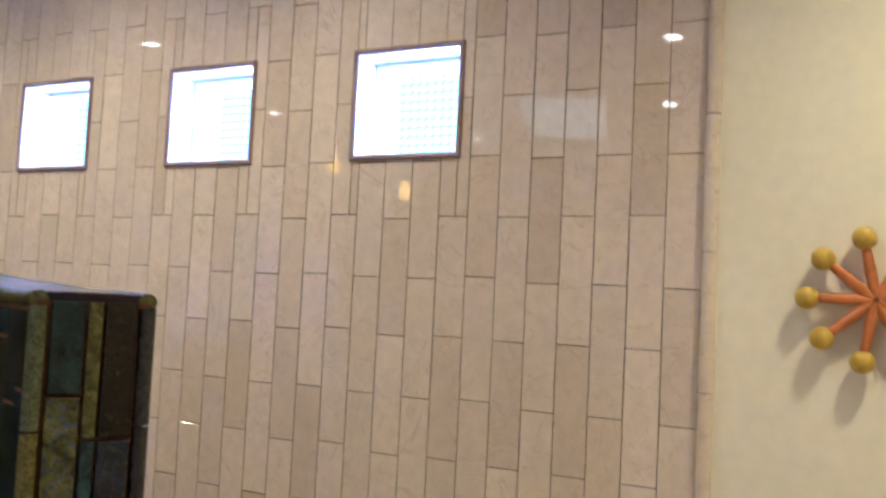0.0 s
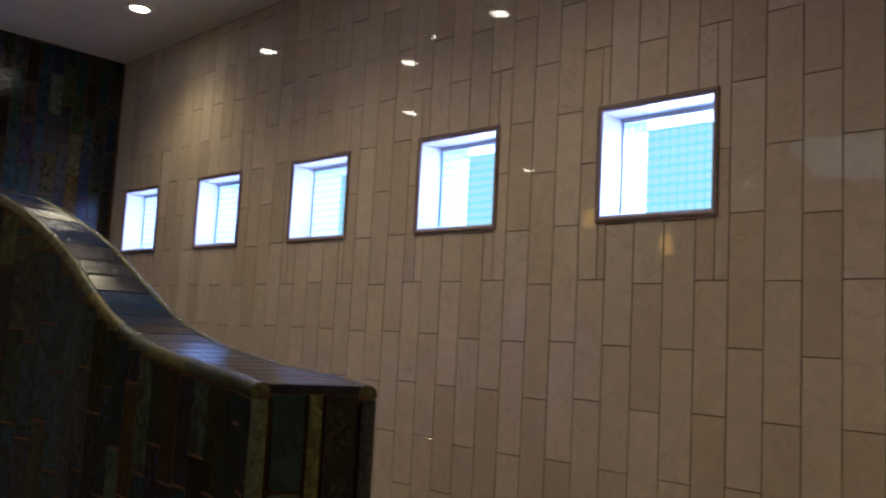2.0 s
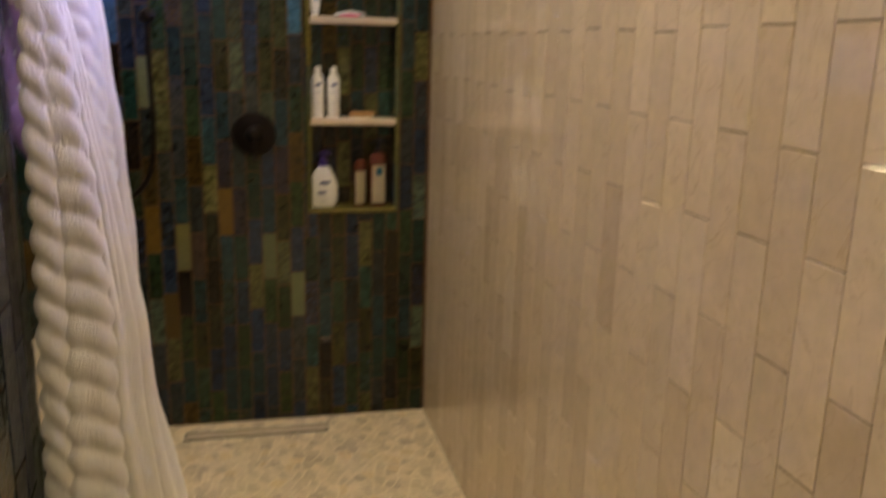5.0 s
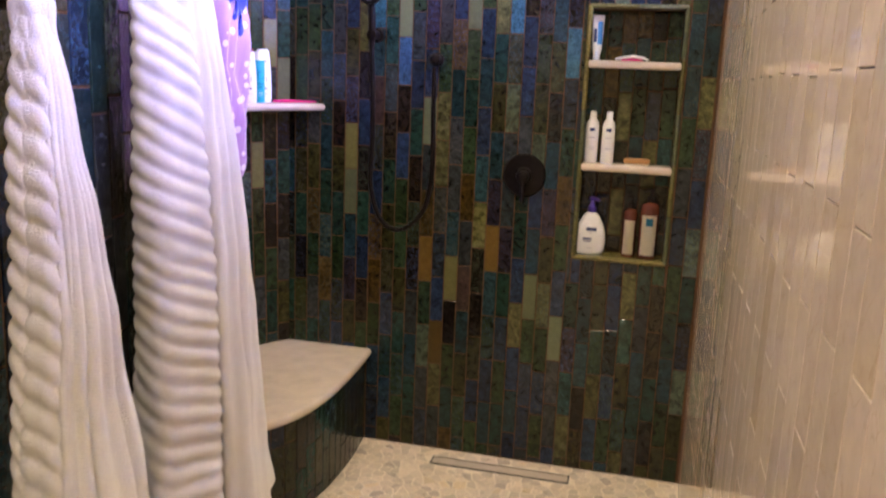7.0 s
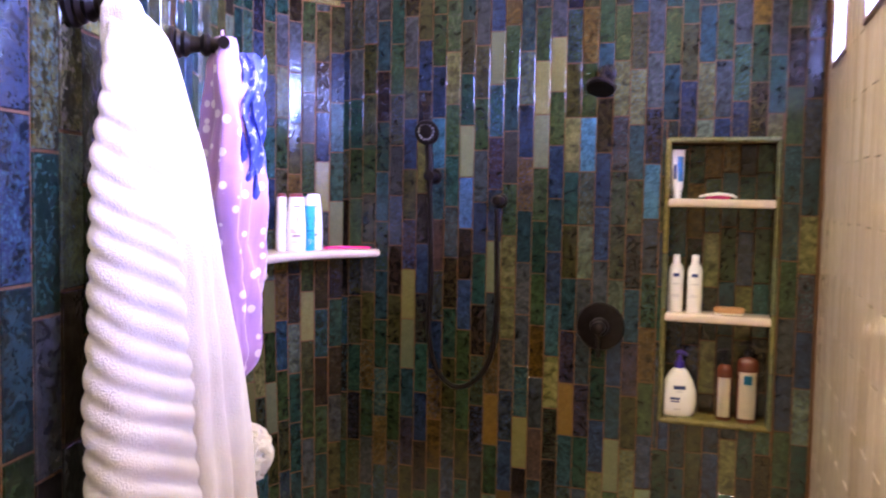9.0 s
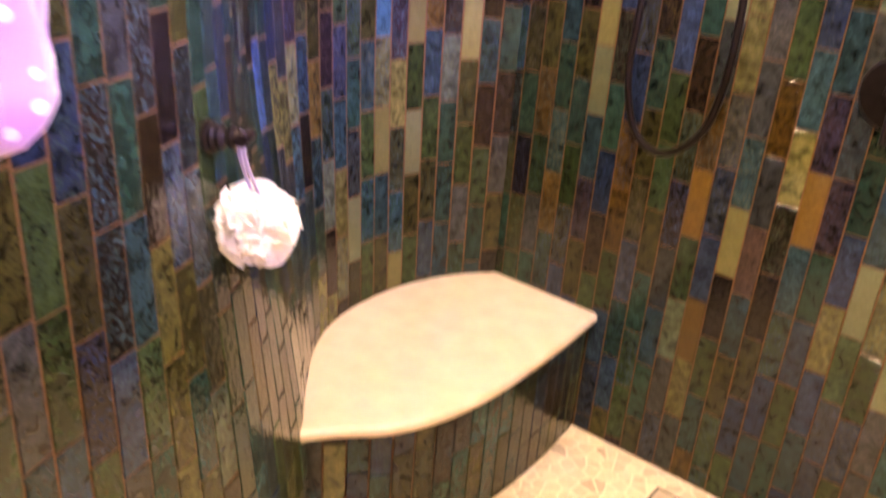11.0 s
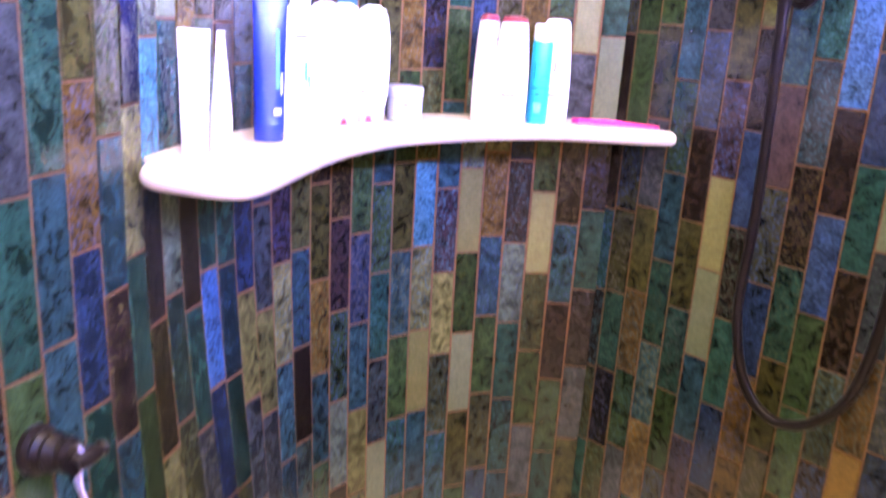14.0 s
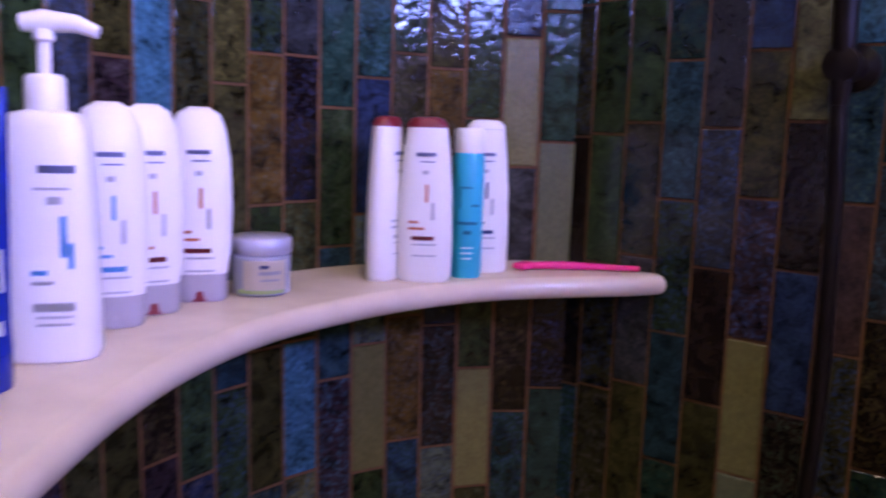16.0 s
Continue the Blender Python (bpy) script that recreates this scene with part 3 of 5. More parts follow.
l.new(waves[0].outputs[0], prod.inputs[0])
l.new(waves[1].outputs[0], prod.inputs[1])
tint = n.new("ShaderNodeMapRange")
tint.inputs["From Min"].default_value, tint.inputs["From Max"].default_value = 0.1, 0.6
l.new(prod.outputs[0], tint.inputs["Value"])
shade = n.new("ShaderNodeMixRGB")
shade.inputs[1].default_value, shade.inputs[2].default_value = (0.72, 0.91, 0.98, 1), (1.0, 1.0, 1.0, 1)
l.new(tint.outputs[0], shade.inputs[0])
clear = n.new("ShaderNodeBsdfTransparent")
l.new(shade.outputs[0], clear.inputs[0])
b.inputs["Roughness"].default_value = 0.08
b.inputs["Base Color"].default_value = (0.7, 0.85, 0.9, 1)
rel = n.new("ShaderNodeBump")
rel.inputs["Distance"].default_value, rel.inputs["Strength"].default_value = 0.003, 0.6
l.new(prod.outputs[0], rel.inputs["Height"])
l.new(rel.outputs[0], b.inputs["Normal"])
blend = n.new("ShaderNodeMixShader")
blend.inputs[0].default_value = 0.88
l.new(b.outputs[0], blend.inputs[1])
l.new(clear.outputs[0], blend.inputs[2])
l.new(blend.outputs[0], n["Material Output"].inputs[0])
glass_block = m
sky_glow = bpy.data.materials.new("pale_daylight_sky")
sky_glow.use_nodes = True
em = sky_glow.node_tree.nodes.new("ShaderNodeEmission")
em.inputs[0].default_value, em.inputs[1].default_value = (0.60, 0.85, 1.0, 1), 6.5
sky_glow.node_tree.links.new(em.outputs[0], sky_glow.node_tree.nodes["Material Output"].inputs[0])
tagged(part("backdrop", box_bm(0.90, 0.92, -5.0, 1.4, 0.6, 4.6), sky_glow), "pale bright daylight outside the windows", "sky", kind="structure")
for k, (y0, y1) in enumerate(WINDOWS):
    win = thing("window_%d" % (k + 1), "small square glass-block window in a deep white reveal", "window", "row of small windows", (0, 0, 0), kind="structure")
    z0, z1 = WINDOW_Z0, WINDOW_Z1
    part("window_reveal", box_bm(-0.002, 0.2232, y0 + 0.0005, y0 + 0.007, z0 + 0.007, z1 - 0.007), reveal_white, win)
    part("window_reveal", box_bm(-0.002, 0.2232, y1 - 0.007, y1 - 0.0005, z0 + 0.007, z1 - 0.007), reveal_white, win)
    part("window_sill", box_bm(-0.002, 0.2232, y0 + 0.0005, y1 - 0.0005, z0 + 0.0005, z0 + 0.0068), reveal_white, win)
    part("window_head", box_bm(-0.002, 0.2232, y0 + 0.0005, y1 - 0.0005, z1 - 0.0068, z1 - 0.0005), reveal_white, win)
    part("window_frame", box_bm(0.090, 0.104, y0 + 0.0072, y0 + 0.011, z0 + 0.007, z1 - 0.007, 0.001, 1), reveal_white, win)
    part("window_frame", box_bm(0.090, 0.104, y1 - 0.011, y1 - 0.0072, z0 + 0.007, z1 - 0.007, 0.001, 1), reveal_white, win)
    part("window_frame", box_bm(0.082, 0.103, y0 + 0.0115, y1 - 0.0115, z1 - 0.018, z1 - 0.0072, 0.001, 1), reveal_white, win)
    pane = part("pane", box_bm(0.088, 0.096, y0 + 0.0115, y1 - 0.0115, z0 + 0.007, z1 - 0.0185), glass_block, win)
    pane.visible_shadow = False
    for p, q in (((y0 - 0.007, z0 - 0.004), (y1 + 0.007, z0 - 0.004)), ((y0 - 0.007, z1 + 0.004), (y1 + 0.007, z1 + 0.004)),
                 ((y0 - 0.003, z0 - 0.008), (y0 - 0.003, z1 + 0.008)), ((y1 + 0.003, z0 - 0.008), (y1 + 0.003, z1 + 0.008))):
        a, c = Vector((-0.001, *p)), Vector((-0.001, *q))
        smooth(part("trim_strip", tube_bm([a, (a + c) / 2, c], 0.0068, 10), window_trim, win, "mauve-brown pencil trim"))

# bullnose that ends the beige tile
end_trim = thing("tile_edge_trim", "pale beige rounded marble trim ending the tile", "trim", at=(0, 0, 0), kind="structure")
z = 0.0
while z < CEIL:
    e = min(z + 0.304, CEIL)
    bm = tube_bm([(-0.006, END_Y - 0.012, z + 0.001), (-0.004, END_Y - 0.012, (z + e) / 2), (-0.004, END_Y - 0.012, e - 0.001)], 0.017, 14)
    smooth(part("trim_piece", bm, marble[False], end_trim))
    z = e

# ---- bench ----
BENCH_Z = 0.412
bench = thing("shower_bench", "curved corner bench with cream stone seat and tiled front", "bench", at=(0, 0, 0))
bench_s = min((k * 0.005 for k in range(400)), key=lambda s: (face_point(s, BENCH_Z) - Vector((-1.485, -0.985, BENCH_Z))).length)
tip = face_point(bench_s, BENCH_Z)
front, _ = spline([(tip.x, tip.y), (-1.445, -0.922), (-1.375, -0.84), (-1.325, -0.73), (-1.298, -0.60), (-1.289, -0.44), (-1.294, -0.22), (-1.312, 0.004)], 40)
back = [face_point(s, BENCH_Z) for s in [bench_s * (1 - k / 39) for k in range(40)]]


def slab_with_nose(front, back, z_top, thick, mat, parent, name):
    """A stone slab with a rounded front edge; front and back run side by side."""
    rings = []
    r = thick / 2
    for i, (f, g) in enumerate(zip(front, back)):
        f, g = Vector((f.x, f.y, 0)), Vector((g.x, g.y, 0))
        t = front[min(i + 1, len(front) - 1)] - front[max(i - 1, 0)]
        nrm = Vector((t.y, -t.x, 0)).normalized()
        if nrm.dot(f - g) < 0:
            nrm = -nrm
        ring = [g + Vector((0, 0, z_top))]
        for k in range(9):
            a = math.pi / 2 - math.pi * k / 8
            ring.append(f - nrm * r + nrm * r * math.cos(a) + Vector((0, 0, z_top - r + r * math.sin(a))))
        ring.append(g + Vector((0, 0, z_top - thick)))
        rings.append(ring)
    bm = rings_bm(rings)
    bmesh.ops.recalc_face_normals(bm, faces=bm.faces)
    return smooth(part(name, bm, mat, parent), 50)


slab_with_nose(front, back, BENCH_Z, 0.034, stone_slab, bench, "seat")
foot, foot_len = spline([(-1.56, -0.945), (-1.478, -0.868), (-1.402, -0.775), (-1.352, -0.672), (-1.325, -0.545), (-1.316, -0.40), (-1.32, -0.20), (-1.342, 0.004)], 60)
bm = rings_bm([[p + Vector((-0.0, 0, 0)), p + Vector((0, 0, BENCH_Z - 0.034)), p + Vector((-0.05, 0.02, BENCH_Z - 0.034)), p + Vector((-0.05, 0.02, 0))] for p in foot])
bmesh.ops.recalc_face_normals(bm, faces=bm.faces)
bench_front = part("bench_front", bm, grout_rust, bench, "dark glazed tile front")
rnd = random.Random(8)
for k, a, c, v0, v1 in columns(0.0, foot_len, 0.0555, 0.19, 0.002, BENCH_Z - 0.036, rnd):
    f = ((a + c) / 2) / foot_len * 59
    i = min(int(f), 58)
    p = foot[i].lerp(foot[i + 1], f - i)
    t = (foot[min(i + 2, 59)] - foot[max(i - 1, 0)]).normalized()
    nrm = Vector((t.y, -t.x, 0))
    if nrm.x < 0:
        nrm = -nrm
    x = Vector((0, 0, 1)).cross(nrm)
    mt = Matrix.Identity(4)
    for q in range(3):
        mt[q][0], mt[q][1], mt[q][2] = x[q], (0, 0, 1)[q], nrm[q]
        mt[q][3] = (p - nrm * 0.001)[q]
    mt[2][3] = (v0 + v1) / 2
    ob = new("tile", slab_mesh(c - a - 0.0038, v1 - v0 - 0.0038, 0.006, glaze[False]))
    ob.parent, ob.matrix_world = bench_front, mt

# ---- curved shelf ----
SHELF_Z = 1.442
shelf = thing("wall_shelf", "cream stone wall shelf with a wavy rounded front", "shelf", at=(0, 0, 0))
shelf_s = min((k * 0.005 for k in range(400)), key=lambda s: (face_point(s, 1.44) - Vector((-1.605, -1.085, 1.44))).length)
tip = face_point(shelf_s, SHELF_Z)
sf, _ = spline([(-1.535, 0.002), (-1.562, -0.05), (-1.62, -0.13), (-1.675, -0.225), (-1.705, -0.33), (-1.712, -0.44), (-1.700, -0.56), (-1.655, -0.68), (-1.592, -0.785),
                (-1.515, -0.882), (-1.455, -0.955), (-1.428, -1.005), (-1.440, -1.045), (-1.49, -1.083), (-1.538, -1.100), (tip.x - 0.004, tip.y)], 70)
sb = [face_point(shelf_s * k / 69, SHELF_Z) - Vector((0.004, 0, 0)) for k in range(70)]
slab_with_nose(sf, sb, SHELF_Z, 0.030, stone_slab, shelf, "shelf_board")

# ---- linear drain ----
drain = thing("linear_drain", "tile-insert linear drain with a thin black frame in the floor", "drain", at=(0, 0, 0), kind="structure")
dx0, dx1, dy0, dy1 = -0.998, -0.425, -0.150, -0.083
for q in ((dx0, dx1, dy0, dy0 + 0.005), (dx0, dx1, dy1 - 0.005, dy1), (dx0, dx0 + 0.006, dy0 + 0.0052, dy1 - 0.0052), (dx1 - 0.006, dx1, dy0 + 0.0052, dy1 - 0.0052)):
    part("drain_frame", box_bm(*q, -0.002, 0.0055, 0.0008, 1), black_metal, drain)
part("drain_insert", box_bm(dx0 + 0.0065, dx1 - 0.0065, dy0 + 0.0055, dy1 - 0.0055, -0.002, 0.004, 0.001, 1), stone_slab, drain)

# ---- niche ----
nx0, nx1, nz0, nz1 = NICHE
niche = thing("wall_niche", "tall tiled wall niche with two cream stone shelves", "niche", at=(0, 0, 0), kind="structure")
for z in (1.640, 1.252):
    smooth(part("niche_shelf", box_bm(nx0 - 0.002, nx1 + 0.002, -0.012, 0.104, z - 0.0145, z + 0.0145, 0.009, 3), stone_slab, niche, "cream stone niche shelf"), 50)
for a, c in (((nx0 - 0.008, nz1 + 0.006), (nx1 + 0.008, nz1 + 0.006)), ((nx0 - 0.008, nz0 - 0.006), (nx1 + 0.008, nz0 - 0.006)),
             ((nx0 - 0.006, nz0 - 0.01), (nx0 - 0.006, nz1 + 0.01)), ((nx1 + 0.006, nz0 - 0.01), (nx1 + 0.006, nz1 + 0.01))):
    p, q = Vector((a[0], -0.001, a[1])), Vector((c[0], -0.001, c[1]))
    pieces = max(1, round((q - p).length / 0.19))
    for k in range(pieces):
        u, v = p.lerp(q, k / pieces + 0.002), p.lerp(q, (k + 1) / pieces - 0.002)
        smooth(part("trim_strip", tube_bm([u, (u + v) / 2, v], 0.0095, 10), trim_glaze, niche, "olive glazed pencil trim"))
part("niche_sill", box_bm(nx0 + 0.001, nx1 - 0.001, 0.0, 0.104, nz0 - 0.002, nz0 + 0.006), trim_glaze, niche)
for xx in (nx0, nx1):
    z = nz0 + 0.007
    while z < nz1 - 0.01:
        e = min(z + 0.19, nz1 - 0.002)
        for yy in (0.012, 0.060):
            part("tile", box_bm(xx - 0.001 if xx == nx0 else xx - 0.005, xx + 0.005 if xx == nx0 else xx + 0.001, yy, yy + 0.043, z + 0.002, e - 0.002, 0.001, 1), glaze[False], niche)
        z = e

# ---- recessed lights and pendants ----
glow = bpy.data.materials.new("warm_lamp_glow")
glow.use_nodes = True
em = glow.node_tree.nodes.new("ShaderNodeEmission")
em.inputs[0].default_value, em.inputs[1].default_value = (1.0, 0.86, 0.68, 1), 130
glow.node_tree.links.new(em.outputs[0], glow.node_tree.nodes["Material Output"].inputs[0])
amber = bpy.data.materials.new("amber_glass_glow")
amber.use_nodes = True
em = amber.node_tree.nodes.new("ShaderNodeEmission")
em.inputs[0].default_value, em.inputs[1].default_value = (1.0, 0.50, 0.10, 1), 26
amber.node_tree.links.new(em.outputs[0], amber.node_tree.nodes["Material Output"].inputs[0])
lamp_white = simple("white_lamp_trim", (0.8, 0.78, 0.74), 0.4, grain=0.03, scale=40, bump=0.02)
first = None
# the three added fill lamps get the same trim and lens
for x, y in DOWNLIGHTS:
    if first is None:
        first = thing("ceiling_light", "round recessed ceiling downlight with white trim, lit, in a set with three added ones", "ceiling light", "recessed downlights", (x, y, CEIL))
        bm = bmesh.new()
        prof = [(0.038, -0.004), (0.047, -0.008), (0.056, -0.006), (0.060, 0.0)]
        rings_bm([[(r * math.cos(2 * math.pi * i / 32), r * math.sin(2 * math.pi * i / 32), z) for i in range(32)] for r, z in prof], bm=bm)
        bm.faces.ensure_lookup_table()
        bmesh.ops.delete(bm, geom=bm.faces[-2:], context="FACES_ONLY")
        smooth(part("trim_ring", bm, lamp_white, first))
        part("lens", lathe_bm([(0.037, -0.0025), (0.037, -0.001)], 28), glow, first, "glowing lens")
    else:
        copy_thing(first, pose(x, y, CEIL))
skylight = thing("skylight", "long pale skylight panel set in the bathroom ceiling", "skylight", at=(-3.68, -2.20, CEIL), turn=-14.5, kind="structure")
daylit = bpy.data.materials.new("skylight_diffuser")
daylit.use_nodes = True
em = daylit.node_tree.nodes.new("ShaderNodeEmission")
em.inputs[0].default_value, em.inputs[1].default_value = (0.84, 0.91, 1.0, 1), 4.0
daylit.node_tree.links.new(em.outputs[0], daylit.node_tree.nodes["Material Output"].inputs[0])
part("diffuser", box_bm(-0.66, 0.66, -0.28, 0.28, -0.012, -0.004), daylit, skylight, "glowing white diffuser")
for q in ((-0.70, 0.70, -0.32, -0.281), (-0.70, 0.70, 0.281, 0.32), (-0.70, -0.661, -0.2805, 0.2805), (0.661, 0.70, -0.2805, 0.2805)):
    part("skylight_frame", box_bm(*q, -0.022, 0.0, 0.003, 1), lamp_white, skylight)
first = None
for x, y, z in PENDANTS:
    if first is None:
        first = thing("pendant_lamp", "small amber glass pendant lamp on a thin rod, lit", "pendant lamp", "amber pendants", (x, y, z))
        smooth(part("shade", lathe_bm([(0.012, 0.07), (0.020, 0.05), (0.028, 0.02), (0.031, -0.02), (0.020, -0.042), (0.005, -0.046)], 24), amber, first, "glowing amber glass shade"))
        part("rod", tube_bm([(0, 0, 0.07), (0, 0, 0.3), (0, 0, CEIL - z)], 0.005, 8), bronze, first)
    else:
        q = copy_thing(first, pose(x, y, z))
        for c in q.children:
            if c.name.startswith("rod"):
                c.scale = (1, 1, 1)
                c.data = c.data.copy()
                for v in c.data.vertices:
                    if v.co.z > 0.4:
                        v.co.z = CEIL - z

# ---- shower fittings ----


def disc_bm(profile, n=36):
    """A turned piece whose axis points away from the end wall."""
    bm = lathe_bm(profile, n)
    bmesh.ops.rotate(bm, verts=bm.verts, cent=(0, 0, 0), matrix=Matrix.Rotation(radians(90), 3, "X"))
    return bm


valve = thing("shower_valve", "round oil-rubbed bronze shower valve with lever handle", "shower valve", at=(-0.694, 0, 1.203))
smooth(part("plate", disc_bm([(0.084, -0.002), (0.084, 0.004), (0.080, 0.009), (0.060, 0.012), (0.034, 0.014)]), bronze, valve))
smooth(part("hub", disc_bm([(0.034, 0.010), (0.030, 0.030), (0.024, 0.034), (0.021, 0.055), (0.012, 0.061)]), bronze, valve))
smooth(part("lever", tube_bm([(0, -0.045, 0.0), (0.0, -0.052, -0.03), (0.002, -0.058, -0.07), (0.003, -0.060, -0.10)], [0.010, 0.008, 0.007, 0.009], 10), bronze, valve))
head = thing("overhead_shower", "round oil-rubbed bronze shower head on a bent arm", "shower head", at=(-0.694, 0, 2.08))
smooth(part("flange", disc_bm([(0.030, -0.002), (0.030, 0.004), (0.022, 0.010), (0.012, 0.014)]), bronze, head))
smooth(part("arm", tube_bm([(0, 0, 0), (0, -0.05, 0.008), (0, -0.095, 0.0), (0, -0.13, -0.03)], 0.0095, 12), bronze, head))
bm = lathe_bm([(0.010, 0.045), (0.015, 0.03), (0.022, 0.018), (0.046, 0.004), (0.050, -0.010), (0.046, -0.016), (0.0, -0.017)], 32)
bmesh.ops.rotate(bm, verts=bm.verts, cent=(0, 0, 0), matrix=Matrix.Rotation(radians(-28), 3, "X"))
bmesh.ops.translate(bm, verts=bm.verts, vec=(0, -0.145, -0.06))
smooth(part("spray_head", bm, bronze, head))
hand = thing("hand_shower", "oil-rubbed bronze hand shower in its holder with a hanging hose", "hand shower", at=(-1.317, 0, 1.72))
smooth(part("holder", disc_bm([(0.028, -0.002), (0.028, 0.006), (0.016, 0.012), (0.014, 0.045), (0.020, 0.050), (0.020, 0.072), (0.010, 0.076)]), bronze, hand))
smooth(part("handle", tube_bm([(0, -0.062, -0.045), (0, -0.062, 0.0), (-0.002, -0.062, 0.07), (-0.004, -0.068, 0.125)], [0.010, 0.013, 0.014, 0.012], 12), bronze, hand))
bm = disc_bm([(0.020, -0.004), (0.040, 0.006), (0.046, 0.018), (0.044, 0.026), (0.036, 0.028)])
bmesh.ops.rotate(bm, verts=bm.verts, cent=(0, 0, 0), matrix=Matrix.Rotation(radians(12), 3, "X"))
bmesh.ops.translate(bm, verts=bm.verts, vec=(-0.006, -0.062, 0.16))
spray = smooth(part("spray_head", bm, bronze, hand))
nozzle = simple("grey_rubber_nozzles", (0.22, 0.21, 0.22), 0.5, grain=0.2, scale=80, bump=0.1)
for k in range(14):
    a = 2 * math.pi * k / 14
    part("nozzle", box_bm(-0.006 + 0.028 * math.cos(a) - 0.003, -0.006 + 0.028 * math.cos(a) + 0.003, -0.096, -0.088, 0.155 + 0.028 * math.sin(a), 0.161 + 0.028 * math.sin(a), 0.001, 1), nozzle, spray)
hose_pts, _ = spline([(0, -0.062, -0.045), (0.006, -0.062, -0.18), (0.008, -0.055, -0.40), (0.002, -0.05, -0.58), (0.035, -0.048, -0.71), (0.10, -0.046, -0.768), (0.175, -0.046, -0.745),
                      (0.235, -0.046, -0.66), (0.258, -0.046, -0.50), (0.255, -0.046, -0.30), (0.252, -0.046, -0.115)], 90)
smooth(part("hose", tube_bm(hose_pts, 0.0095, 10), bronze, hand, "black ribbed hose"))
smooth(part("outlet", disc_bm([(0.027, -0.002), (0.027, 0.006), (0.018, 0.012), (0.018, 0.040), (0.022, 0.046), (0.016, 0.060), (0.004, 0.064)]), bronze, hand)).location = (0.252, 0, -0.085)

# ---- hooks on the partition ----


def s_at(y, z):
    """The run at which the inner face has that y (beyond the bowl)."""
    best = min(range(400), key=lambda i: abs(face_point(0.7 + (LENGTH - 0.7) * i / 399, z).y - y))
    return 0.7 + (LENGTH - 0.7) * best / 399


def hook_at(y, z, bar=0.026, reach=1.0, label="oil-rubbed bronze robe hook on the tiled partition"):
    m = on_face(s_at(y, z), z, 0.0)
    ob = new("robe_hook")
    ob.empty_display_size = 0.03
    ob.matrix_world = m
    tagged(ob, label, "hook", "robe hooks")
    smooth(part("flange", lathe_bm([(0.027, -0.001), (0.028, 0.006), (0.022, 0.010), (0.024, 0.014), (0.019, 0.020), (0.022, 0.026), (0.015, 0.034)], 28), bronze, ob))
    smooth(part("stem", lathe_bm([(0.015, 0.028), (0.013, 0.050 * reach), (0.019, 0.056 * reach), (0.019, 0.061 * reach), (0.013, 0.066 * reach), (0.011, 0.090 * reach)], 20), bronze, ob))
    smooth(part("crossbar", tube_bm([(k * bar, 0, 0.088 * reach) for k in (-1, -0.8, -0.33, 0.33, 0.8, 1)], [0.010, 0.007, 0.010, 0.010, 0.007, 0.010], 12), bronze, ob))
    return ob, m


hook_a, at_a = hook_at(-2.435, 1.654, 0.018, 0.72)
hook_b, at_b = hook_at(-2.13, 1.868, 0.018, 0.78)
hook_c, at_c = hook_at(-1.785, 1.888, 0.036)
hook_d, at_d = hook_at(-1.265, 1.172, 0.024, 0.74)

# ---- robes ----
rnd = random.Random(21)


